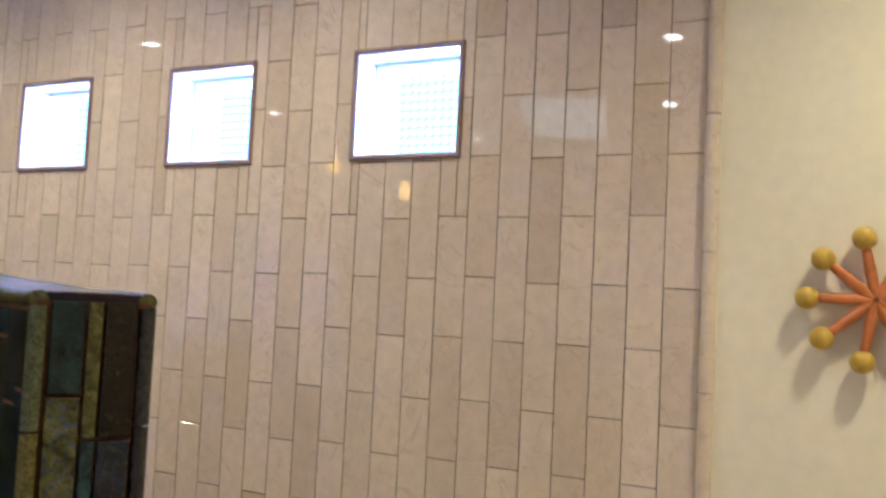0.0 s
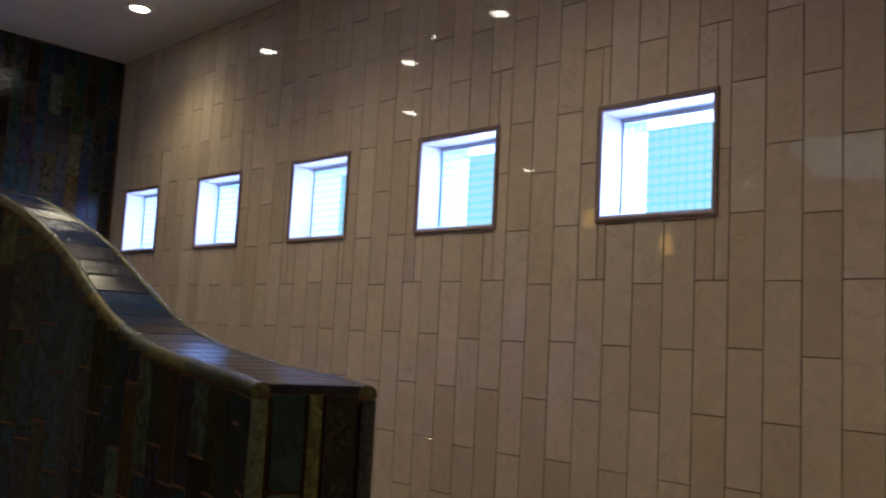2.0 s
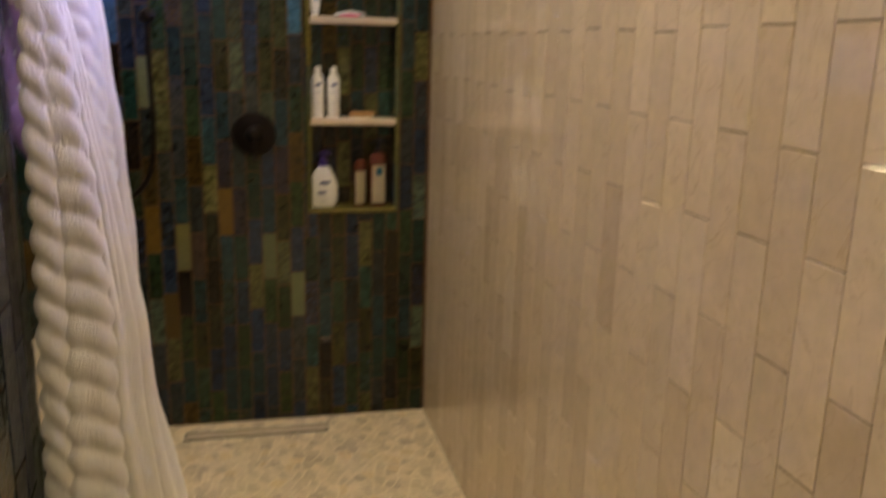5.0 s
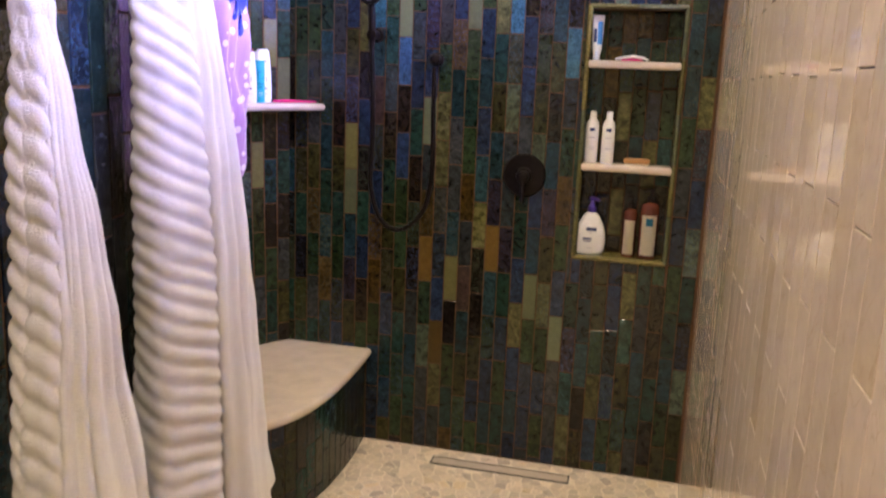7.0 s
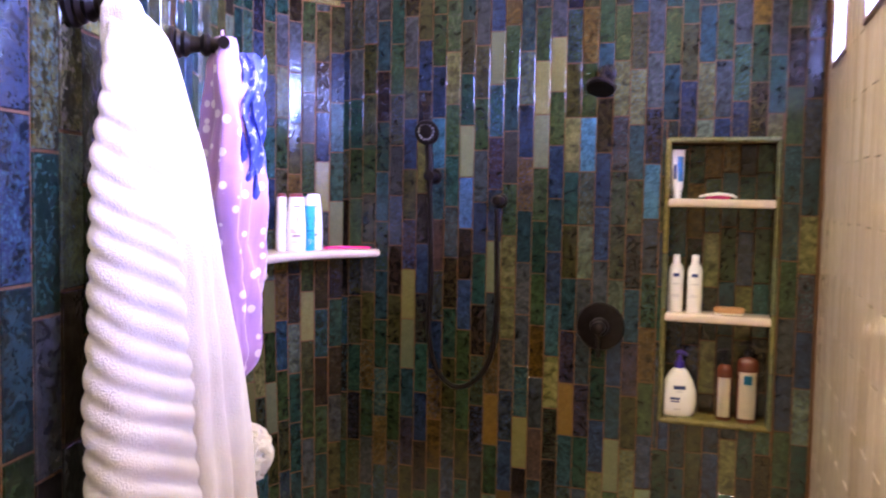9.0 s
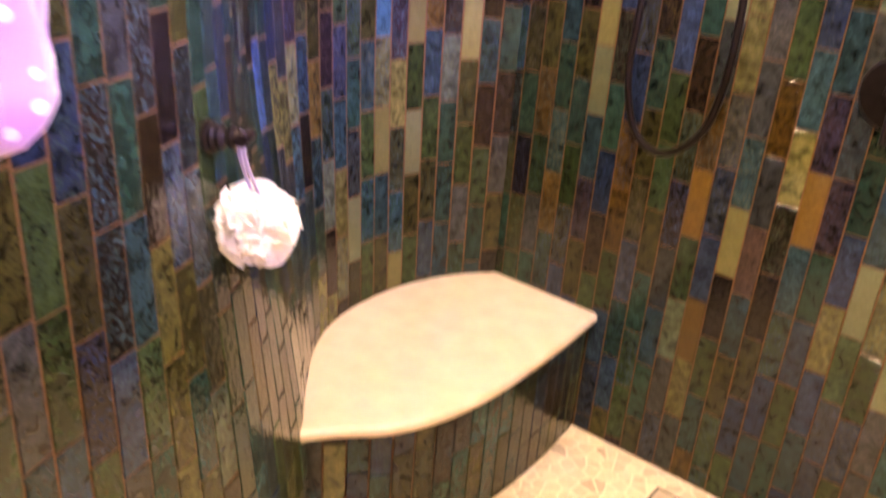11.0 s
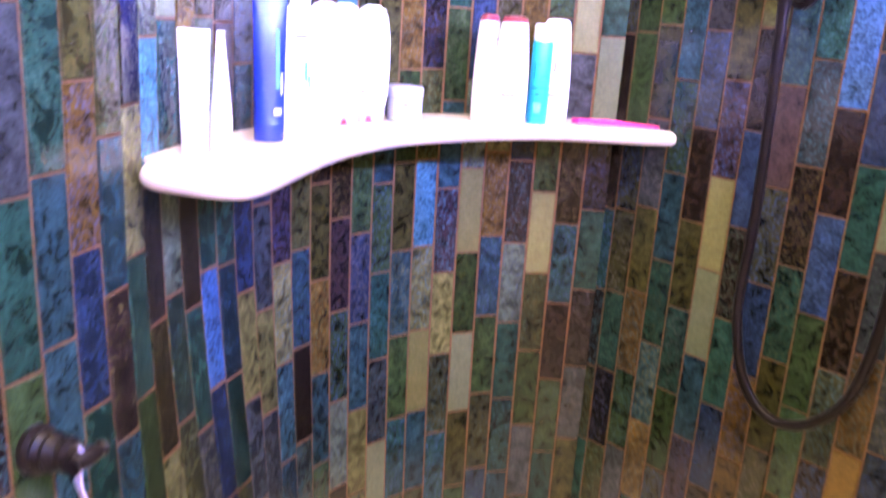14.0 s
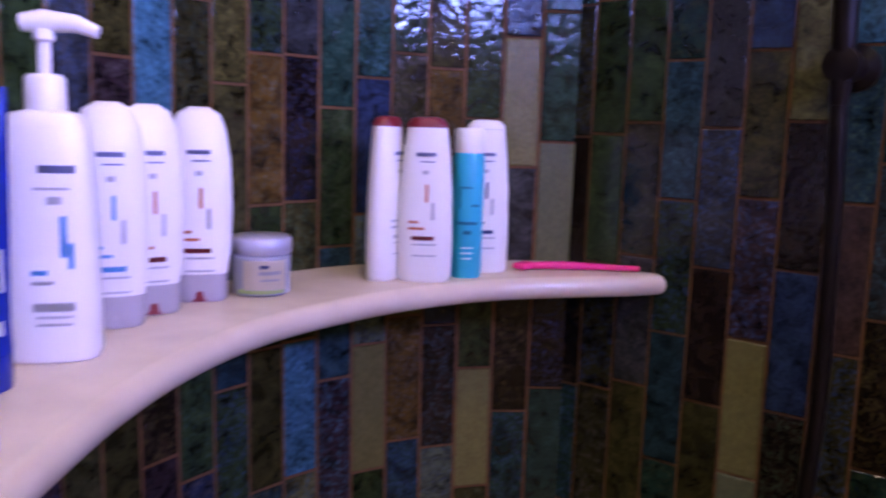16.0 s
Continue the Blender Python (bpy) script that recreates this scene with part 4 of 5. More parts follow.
def robe(m, drop, name_label, rolls, seed, rib, slant, reach=0.066):
    """A robe hung by its neck: a bunched collar from which rolls of cloth fall and widen; rolls: (name, label, run and out at the hem, half widths at the hem, ribbed, how soon it widens)."""
    r0 = random.Random(seed)
    base = m.translation + m.to_3x3() @ Vector((0, 0, reach)) - Vector((0, 0, 0.020))
    t = (m.to_3x3() @ Vector((1, 0, 0))).normalized()
    o = m.to_3x3() @ Vector((0, 0, 1))
    o = Vector((o.x, o.y, 0)).normalized()
    ob = thing("bathrobe", name_label, "bathrobe", "white bathrobes", tuple(base))
    for name, label, run, out, wide, deep, ribbed, haste in rolls:
        rings, rows, n = [], 280 if ribbed else 110, 56
        ph = [r0.uniform(0, 6.28) for _ in range(3)]
        for j in range(rows + 1):
            f = j / rows
            z = 0.020 - (drop + 0.02 * math.sin(ph[0])) * f
            g = f ** haste
            w, d = 0.013 + (wide - 0.013) * g, 0.012 + (deep - 0.012) * g
            close = min(1.0, 0.35 + 28 * f)
            ring = []
            for i in range(n):
                a = 2 * math.pi * i / n
                fold = 1 + 0.07 * math.sin(3 * a + ph[1] + 2.2 * f) + 0.05 * math.sin(5 * a + ph[2] - 3 * f)
                u, v = w * math.cos(a) * fold * close, d * math.sin(a) * fold * close
                if ribbed:
                    lift = 0.0065 * min(1, f * 9) * (abs(math.sin(math.pi * (z + slant * (v + out * g) + 0.26 * u + 0.005 * math.sin(2 * a + ph[0])) / rib)) ** 0.7 - 0.5)
                else:
                    lift = 0.004 * min(1, f * 6) * math.sin(7 * a + 9 * z + ph[2])
                p = t * (u + lift * math.cos(a) + run * g + 0.004 * math.sin(11 * f + ph[0]) * f) + o * (v + lift * math.sin(a) + out * g + 0.004 * math.sin(9 * f + ph[1]) * f) + Vector((0, 0, z))
                ring.append(p + Vector(noise.noise_vector((base + p) * 10)) * 0.005)
            rings.append(ring)
        bm = rings_bm(rings)
        bmesh.ops.recalc_face_normals(bm, faces=bm.faces)
        smooth(part(name, bm, terry, ob, label), 75)
    rings = []
    for j in range(25):
        f = j / 24
        r = 0.029 * math.sin(math.pi * min(max(f, 0.04), 0.80)) ** 0.6 * (1 + 0.10 * math.sin(9 * f))
        ring = []
        for i in range(40):
            a = 2 * math.pi * i / 40
            q = r * (1 + 0.08 * math.sin(5 * a + 4 * f))
            p = t * q * math.cos(a) + o * (q * 0.85 * math.sin(a) - 0.004) + Vector((0, 0, 0.036 - 0.085 * f))
            ring.append(p + Vector(noise.noise_vector((base + p) * 30)) * 0.006)
        rings.append(ring)
    bm = rings_bm(rings)
    bmesh.ops.recalc_face_normals(bm, faces=bm.faces)
    smooth(part("collar", bm, terry, ob, "bunched collar"), 75)
    return ob


robe(at_b, 1.15, "white ribbed terry bathrobe hanging from a hook",
     [("robe_back", "ribbed terry back", 0.035, 0.012, 0.150, 0.070, True, 0.5), ("front_panel", "smooth folded front", 0.240, 0.078, 0.095, 0.050, False, 0.52),
      ("sleeve", "smooth hanging sleeve", 0.150, 0.080, 0.062, 0.044, False, 0.52)], 3, 0.033, 0.62)
robe(at_a, 1.05, "white plush bathrobe with soft ribbed folds hanging from a hook",
     [("robe_back", "ribbed terry back", -0.030, 0.000, 0.070, 0.036, True, 0.6), ("fold", "ribbed middle fold", -0.075, 0.055, 0.046, 0.046, True, 0.75),
      ("sleeve", "smooth hanging sleeve", -0.030, 0.122, 0.056, 0.046, False, 0.88), ("front_panel", "smooth folded front", 0.035, 0.108, 0.056, 0.046, False, 0.88), ("sleeve", "smooth hanging sleeve", -0.078, 0.108, 0.040, 0.036, False, 0.88)], 9, 0.034, 0.5)

# ---- lilac dotted bag and blue shower cap on the third hook ----
m, n, l, b = material("lilac_dotted_satin")
geo = n.new("ShaderNodeNewGeometry")
vor = n.new("ShaderNodeTexVoronoi")
vor.inputs["Scale"].default_value, vor.inputs["Randomness"].default_value = 38, 0.6
l.new(geo.outputs["Position"], vor.inputs["Vector"])
edge = n.new("ShaderNodeValToRGB")
edge.color_ramp.elements[0].position, edge.color_ramp.elements[1].position = 0.26, 0.30
edge.color_ramp.elements[0].color, edge.color_ramp.elements[1].color = (0.80, 0.72, 0.80, 1), (0.42, 0.24, 0.52, 1)
l.new(vor.outputs["Distance"], edge.inputs[0])
l.new(edge.outputs[0], b.inputs["Base Color"])
b.inputs["Roughness"].default_value, b.inputs["Sheen Weight"].default_value = 0.38, 0.5
lilac = m
m, n, l, b = material("blue_patterned_cap_fabric")
geo = n.new("ShaderNodeNewGeometry")
vor = n.new("ShaderNodeTexNoise")
vor.inputs["Scale"].default_value, vor.inputs["Detail"].default_value = 70, 3
l.new(geo.outputs["Position"], vor.inputs["Vector"])
edge = n.new("ShaderNodeValToRGB")
edge.color_ramp.elements[0].position, edge.color_ramp.elements[1].position = 0.56, 0.62
edge.color_ramp.elements[0].color, edge.color_ramp.elements[1].color = (0.03, 0.05, 0.35, 1), (0.5, 0.55, 0.75, 1)
l.new(vor.outputs["Fac"], edge.inputs[0])
l.new(edge.outputs[0], b.inputs["Base Color"])
b.inputs["Roughness"].default_value = 0.45
cap_blue = m
base = at_c.translation + at_c.to_3x3() @ Vector((0, 0, 0.084))
t = (at_c.to_3x3() @ Vector((1, 0, 0))).normalized()
o = at_c.to_3x3() @ Vector((0, 0, 1))
o = Vector((o.x, o.y, 0)).normalized()
bag = thing("cloth_bag", "lilac satin bag with white dots hanging from a hook", "bag", at=tuple(base))
rings = []
for j in range(61):
    f = j / 60
    z = 0.012 - 0.575 * f
    w = 0.014 + 0.054 * min(1, f * 2.2) ** 0.7 - 0.018 * f
    d = 0.012 + 0.030 * min(1, f * 2.5) ** 0.8
    if f > 0.88:
        k = math.sqrt(max(1 - ((f - 0.88) / 0.12) ** 2, 0.01))
        w, d = w * (0.25 + 0.75 * k), d * k
    ring = []
    for i in range(48):
        a = 2 * math.pi * i / 48
        fold = 1 + 0.36 * (1 - 0.35 * f) * math.sin(4 * a + 1.2 + 1.5 * f) + 0.20 * math.sin(9 * a + 5 * f + 2 * math.sin(9 * f))
        p = t * (w * math.cos(a) * (0.9 + 0.1 * fold) + 0.018 * f) + o * (d * math.sin(a) * fold + 0.012 * min(1, f * 4)) + Vector((0, 0, z))
        ring.append(p + Vector(noise.noise_vector((base + p) * 14)) * 0.007 + Vector(noise.noise_vector((base + p) * 38)) * 0.003)
    rings.append(ring)
bm = rings_bm(rings)
bmesh.ops.recalc_face_normals(bm, faces=bm.faces)
smooth(part("bag_body", bm, lilac, bag), 75)
part("drawstring", tube_bm([t * 0.012 * math.cos(a) + Vector((0, 0, 0.012 + 0.012 * math.sin(a))) for a in [2 * math.pi * k / 10 for k in range(11)]], 0.002, 6), lilac, bag)
cap = thing("bathing_bonnet", "ruffled royal-blue patterned shower cap hanging behind a bag", "shower cap", at=tuple(base + Vector((0.016, 0.052, -0.222))))
rings = []
for j in range(41):
    f = j / 40
    z = 0.21 - 0.29 * f
    w = 0.064 * math.sin(math.pi * min(max(f, 0.03), 0.97)) ** 0.45
    rings.append([(t * (w * math.cos(a) * (1 + 0.14 * math.sin(9 * a + 3 * math.sin(14 * f))) ) + o * (0.026 * math.sin(a) * (1 + 0.2 * math.sin(22 * f + 4 * a)) + 0.0) + Vector((0, 0, z + 0.006 * math.sin(8 * a)))) for a in [2 * math.pi * i / 48 for i in range(48)]])
bm = rings_bm(rings)
bmesh.ops.recalc_face_normals(bm, faces=bm.faces)
smooth(part("cap_body", bm, cap_blue, cap), 75)

# ---- loofah on the low hook ----
base = at_d.translation + at_d.to_3x3() @ Vector((0, 0, 0.056))
loofah = thing("bath_pouf", "white ruffled mesh bath pouf hanging by a lilac ribbon", "bath pouf", at=tuple(base))
gauze = simple("white_nylon_mesh", (0.92, 0.90, 0.87), 0.8, grain=0.03, scale=300, bump=0.2)
thin = gauze.node_tree.nodes.new("ShaderNodeBsdfTranslucent")
thin.inputs[0].default_value = (0.92, 0.90, 0.87, 1)
veil = gauze.node_tree.nodes.new("ShaderNodeMixShader")
veil.inputs[0].default_value = 0.4
gauze.node_tree.links.new(gauze.node_tree.nodes["Principled BSDF"].outputs[0], veil.inputs[1])
gauze.node_tree.links.new(thin.outputs[0], veil.inputs[2])
gauze.node_tree.links.new(veil.outputs[0], gauze.node_tree.nodes["Material Output"].inputs[0])
ribbon = simple("lilac_ribbon", (0.50, 0.44, 0.72), 0.4, grain=0.05, scale=80, bump=0.05)
c = Vector((-0.002, 0.027, -0.156))
pt, _ = spline([(0, 0, 0.012), (0.004, -0.004, -0.03), (0.000, 0.020, -0.095)], 14)
for off in (0.0, 0.009):
    rings = [[p + Vector((off - 0.004 + off * k / 13, 0, 0)), p + Vector((off + 0.004 + off * k / 13, 0.001, 0)), p + Vector((off + 0.004 + off * k / 13, -0.001, 0)), p + Vector((off - 0.004 + off * k / 13, -0.002, 0))] for k, p in enumerate(pt)]
    part("ribbon", rings_bm(rings), ribbon, loofah)
rl = random.Random(4)
bm = bmesh.new()
bmesh.ops.create_icosphere(bm, subdivisions=3, radius=0.056)
bmesh.ops.translate(bm, verts=bm.verts, vec=c)
part("core", bm, gauze, loofah)
bm = bmesh.new()
PETALS = 130
for k in range(PETALS):
    zz = 1 - 2 * (k + 0.5) / PETALS
    a = k * 2.39996
    d = Vector((math.sqrt(1 - zz * zz) * math.cos(a), math.sqrt(1 - zz * zz) * math.sin(a), zz))
    u = d.orthogonal().normalized()
    u.rotate(Matrix.Rotation(rl.uniform(0, 6.28), 3, d))
    v = d.cross(u)
    rad, lift, phs, bend = rl.uniform(0.020, 0.030), rl.uniform(0.064, 0.078), rl.uniform(0, 6.28), rl.uniform(0.006, 0.014)
    rows = []
    for i in range(15):
        x = (i / 14 - 0.5) * 2
        row = []
        for h in range(4):
            f = h / 3
            out = 0.050 + (lift - 0.050) * f * (1 - 0.35 * x * x)
            side = bend * (0.3 + 0.7 * f) * math.sin(3.6 * x + phs) + 0.010 * f * f * math.cos(phs)
            row.append(bm.verts.new(c + d * out + u * (x * rad * (0.7 + 0.45 * f)) + v * side))
        rows.append(row)
    for r0, r1 in zip(rows, rows[1:]):
        for h in range(3):
            bm.faces.new((r0[h], r1[h], r1[h + 1], r0[h + 1]))
tagged(smooth(part("ruffled_mesh", bm, gauze, loofah), 60), kind="stuff")

# ---- bottles ----
ink = {"navy": simple("navy_print", (0.03, 0.05, 0.20), 0.4, grain=0.05, scale=60, bump=0.01), "slate": simple("slate_blue_print", (0.15, 0.17, 0.33), 0.4, grain=0.05, scale=60, bump=0.01), "grey": simple("grey_print", (0.45, 0.45, 0.50), 0.4, grain=0.05, scale=60, bump=0.01),
       "maroon": simple("maroon_plastic", (0.18, 0.02, 0.03), 0.3, grain=0.05, scale=60, bump=0.01), "orange": simple("orange_print", (0.55, 0.16, 0.06), 0.4, grain=0.1, scale=60, bump=0.01),
       "sky": simple("sky_blue_print", (0.10, 0.35, 0.70), 0.4, grain=0.1, scale=60, bump=0.01), "white": simple("white_print", (0.8, 0.8, 0.8), 0.4, grain=0.02, scale=60, bump=0.01),
       "teal": simple("dark_teal_print", (0.01, 0.16, 0.26), 0.4, grain=0.05, scale=60, bump=0.01)}
blue_plastic = simple("cobalt_blue_plastic", (0.012, 0.026, 0.26), 0.25, grain=0.05, scale=30, bump=0.01)
aqua_plastic = simple("aqua_plastic", (0.04, 0.42, 0.58), 0.3, grain=0.05, scale=30, bump=0.01)
brown_plastic = simple("brown_amber_plastic", (0.10, 0.028, 0.015), 0.15, grain=0.15, scale=30, bump=0.01)
purple_plastic = simple("deep_purple_plastic", (0.04, 0.02, 0.20), 0.3, grain=0.05, scale=30, bump=0.01)
grey_clear = simple("cloudy_clear_plastic", (0.55, 0.52, 0.58), 0.15, grain=0.05, scale=30, bump=0.01, transmit=0.3)
cream_label = simple("cream_paper_label", (0.72, 0.66, 0.50), 0.55, grain=0.05, scale=60, bump=0.03)
frost = simple("frosted_jar_glass", (0.50, 0.53, 0.60), 0.2, grain=0.05, scale=40, bump=0.01, transmit=0.2)
silver_cap = simple("pale_lilac_silver_lid", (0.48, 0.48, 0.60), 0.3, 0.4, grain=0.05, scale=40, bump=0.01)
soap_tan = simple("tan_wood_brush", (0.42, 0.22, 0.08), 0.55, grain=0.2, scale=60, bump=0.15)
pink = simple("hot_pink_plastic", (0.75, 0.03, 0.22), 0.25, grain=0.05, scale=40, bump=0.01)
green_label = simple("lime_label_band", (0.45, 0.60, 0.20), 0.5, grain=0.05, scale=40, bump=0.01)


def print_on(parent, sections, bars, power, name="print_mark"):
    """Printed bars that follow the front of an oval body: (z, height, width, shift, ink)."""
    def half(z):
        for (a0, b0, z0, _), (a1, b1, z1, _) in zip(sections, sections[1:]):
            if z0 <= z <= z1:
                f = (z - z0) / max(z1 - z0, 1e-6)
                return a0 + (a1 - a0) * f, b0 + (b1 - b0) * f
        return sections[-1][:2]
    for z, h, w, s, col in bars:
        bm = bmesh.new()
        rows = []
        for zz in (z - h / 2, z, z + h / 2):
            a, b = half(zz)
            row = []
            for k in range(9):
                x = max(min(s + w * (k / 8 - 0.5), a * 0.97), -a * 0.97)
                row.append(bm.verts.new((x, -b * (1 - abs(x / a) ** power) ** (1 / power) - 0.0006, zz)))
            rows.append(row)
        for r0, r1 in zip(rows, rows[1:]):
            for k in range(8):
                bm.faces.new((r0[k], r0[k + 1], r1[k + 1], r1[k]))
        bmesh.ops.solidify(bm, geom=bm.faces, thickness=-0.0003)
        part(name, bm, ink[col] if col in ink else col, parent)


def face_turn(x, y, ex, ey):
    """Degrees about z by which a thing turns its front towards (ex, ey)."""
    return math.degrees(math.atan2(ey - y, ex - x)) + 90


def shampoo(at, turn, cap_mat, accent, label, upside=False):
    """A tapered oval bottle: with a dark flat lid, or standing on a clear cap."""
    ob = thing("shampoo_bottle", label, "shampoo bottle", "white hair-care bottles", at, turn)
    if upside:
        sec = [(0.029, 0.017, 0.030, 0), (0.033, 0.019, 0.055, 0), (0.0345, 0.020, 0.10, 0), (0.033, 0.019, 0.15, 0), (0.028, 0.017, 0.185, 0), (0.022, 0.013, 0.200, 0), (0.010, 0.006, 0.207, 0)]
        smooth(part("cap", oval_bm([(0.026, 0.016, 0, 0), (0.029, 0.018, 0.004, 0), (0.029, 0.017, 0.030, 0)], 32, 2.4), grey_clear, ob, "cloudy clear flip cap"))
        part("cap_plug", oval_bm([(0.016, 0.0182, 0.001, 0), (0.016, 0.0186, 0.004, 0), (0.010, 0.0184, 0.012, 0)], 24, 2.2), cap_mat, ob, "maroon cap inlay")
    else:
        sec = [(0.031, 0.017, 0, 0), (0.0345, 0.019, 0.005, 0), (0.0352, 0.020, 0.05, 0), (0.0335, 0.019, 0.11, 0), (0.0295, 0.0175, 0.160, 0), (0.0255, 0.0155, 0.193, 0)]
        smooth(part("cap", oval_bm([(0.0257, 0.0157, 0.1933, 0), (0.0250, 0.0150, 0.198, 0), (0.019, 0.012, 0.2045, 0), (0.010, 0.006, 0.206, 0)], 32, 2.3), cap_mat, ob, "coloured lid"))
    smooth(part("bottle_body", oval_bm(sec, 36, 2.3), white_plastic, ob), 60)
    print_on(ob, sec, [(0.160, 0.0045, 0.024, 0.0, "slate"), (0.151, 0.0015, 0.018, 0.002, "slate"), (0.138, 0.005, 0.007, 0.0, "grey"), (0.112, 0.022, 0.0035, 0.002, accent), (0.090, 0.022, 0.004, 0.010, "grey"),
                       (0.076, 0.003, 0.012, -0.014, accent), (0.068, 0.003, 0.020, -0.010, accent), (0.056, 0.005, 0.028, -0.002, accent if accent != "orange" else "maroon"), (0.048, 0.002, 0.030, 0.0, "grey"), (0.034, 0.002, 0.030, 0.0, "grey")], 2.3)
    return ob


Z = SHELF_Z + 0.0005
EYE = (-0.87, -1.24)


def stand(x, y, back=0.022):
    """The middle of a thing whose front foot shows at (x, y), and its turn."""
    d = Vector((x - EYE[0], y - EYE[1], 0)).normalized() * back
    return (x + d.x - 0.016, y + d.y - 0.017, Z), face_turn(x, y, *EYE)


def squeeze_tube(at, turn, width, height, mat, cap_h, cap_r, label, marks, tilt=0.0):
    ob = thing("squeeze_tube", label, "squeeze tube", "toiletry tubes", at, turn)
    sec = [(cap_r * 1.02, cap_r * 1.0, cap_h, 0), (width * 0.44, width * 0.36, cap_h + 0.02, 0), (width * 0.47, width * 0.26, height * 0.55, 0), (width * 0.49, width * 0.12, height * 0.85, 0), (width * 0.5, 0.0022, height - 0.008, 0), (width * 0.5, 0.0018, height, 0)]
    smooth(part("tube_body", oval_bm(sec, 32, 2.2), mat, ob), 60)
    smooth(part("cap", oval_bm([(cap_r * 0.95, cap_r * 0.95, 0, 0), (cap_r, cap_r, 0.003, 0), (cap_r, cap_r, cap_h - 0.0005, 0)], 28), mat, ob), 50)
    print_on(ob, sec, marks, 2.2)
    return ob


p, a = stand(-1.553, -0.997, 0.016)
squeeze_tube(p, a, 0.040, 0.160, white_plastic, 0.026, 0.0165, "white squeeze tube with grey floral print standing on its cap",
             [(0.122 - 0.009 * k, 0.003, 0.020 - 0.004 * (k % 2), 0.001 * (k % 3), "grey") for k in range(5)] + [(0.072, 0.006, 0.022, 0, "grey"), (0.062, 0.002, 0.026, 0, "grey"), (0.056, 0.002, 0.026, 0, "grey"), (0.050, 0.002, 0.022, 0, "grey")])
p, a = stand(-1.575, -0.950, 0.016)
squeeze_tube(p, a + 72, 0.040, 0.158, white_plastic, 0.024, 0.0150, "slim white squeeze tube standing edge-on on its cap", [(0.08, 0.05, 0.004, 0.004, "grey"), (0.04, 0.012, 0.008, 0.002, "grey")])
p, a = stand(-1.633, -0.847, 0.020)
squeeze_tube(p, a + 8, 0.050, 0.211, blue_plastic, 0.026, 0.0225, "cobalt blue squeeze tube standing on its wide cap", [(0.12, 0.085, 0.006, 0.010, "sky"), (0.085, 0.03, 0.003, 0.016, "white"), (0.045, 0.010, 0.012, 0.010, "white")])
p, a = stand(-1.674, -0.774, 0.026)
pump = thing("pump_bottle", "large white pump bottle with blue swirl print", "pump bottle", at=p, turn=a - 8)
sec = [(0.034, 0.021, 0, 0), (0.0375, 0.024, 0.006, 0), (0.037, 0.0235, 0.06, 0), (0.034, 0.022, 0.14, 0), (0.0315, 0.020, 0.184, 0), (0.026, 0.018, 0.194, 0), (0.014, 0.013, 0.197, 0)]
smooth(part("bottle_body", oval_bm(sec, 36, 2.6), white_plastic, pump), 50)
smooth(part("collar", lathe_bm([(0.015, 0.196), (0.0155, 0.199), (0.0150, 0.221), (0.012, 0.224)], 24), white_plastic, pump), 50)
smooth(part("pump_stem", lathe_bm([(0.005, 0.222), (0.0048, 0.248), (0.008, 0.250), (0.008, 0.258)], 16), white_plastic, pump), 50)
smooth(part("pump_nozzle", tube_bm([(-0.016, 0, 0.262), (0.0, 0, 0.264), (0.024, -0.002, 0.263), (0.040, -0.004, 0.257)], [0.007, 0.009, 0.007, 0.005], 12), white_plastic, pump), 60)
print_on(pump, sec, [(0.152, 0.006, 0.026, 0.010, "slate"), (0.137, 0.002, 0.026, 0.006, "grey"), (0.128, 0.006, 0.010, 0.008, "grey"), (0.100, 0.032, 0.005, 0.014, "sky"), (0.085, 0.02, 0.004, 0.019, "sky"), (0.072, 0.004, 0.012, -0.004, "sky"), (0.064, 0.003, 0.016, -0.002, "grey"),
                     (0.045, 0.007, 0.030, 0.006, "grey"), (0.037, 0.002, 0.026, 0.006, "grey"), (0.031, 0.002, 0.026, 0.006, "grey")], 2.6)
for x, y, acc, tw in ((-1.746, -0.683, "sky", 6), (-1.772, -0.628, "orange", 14), (-1.792, -0.556, "orange", 0)):
    p, a = stand(x, y, 0.018)
    shampoo(p, a + tw, ink["maroon"] if acc == "orange" else grey_clear, acc, "white conditioner bottle standing on a cloudy clear cap", True)
p, a = stand(-1.774, -0.489, 0.028)
jar = thing("cream_jar", "squat frosted cream jar with pale lid and lime band", "jar", at=p, turn=a)
smooth(part("jar_body", lathe_bm([(0.029, 0), (0.033, 0.002), (0.0335, 0.044), (0.030, 0.046)], 32), frost, jar), 50)
smooth(part("lid", lathe_bm([(0.0335, 0.0465), (0.0345, 0.048), (0.0345, 0.063), (0.032, 0.066), (0.0, 0.0665)], 32), silver_cap, jar, "pale silver-lilac lid"), 50)
ring = [(0.0335, 0.0335, 0, 0), (0.0335, 0.0335, 0.046, 0)]
print_on(jar, ring, [(0.024, 0.034, 0.046, 0.004, cream_label), (0.006, 0.005, 0.050, 0, green_label)], 2.0, "label")
print_on(jar, [(0.0338, 0.0338, 0, 0), (0.0338, 0.0338, 0.046, 0)], [(0.034, 0.004, 0.010, 0.004, "navy"), (0.027, 0.004, 0.024, 0.010, "grey"), (0.019, 0.002, 0.020, 0.010, "grey")], 2.0)
p, a = stand(-1.753, -0.308, 0.020)
shampoo(p, a + 62, ink["maroon"], "grey", "white shampoo bottle with maroon lid turned edge-on")
p, a = stand(-1.708, -0.285, 0.020)
shampoo(p, a - 4, ink["maroon"], "orange", "white shampoo bottle with maroon lid and orange swirl")
p, a = stand(-1.692, -0.220, 0.020)
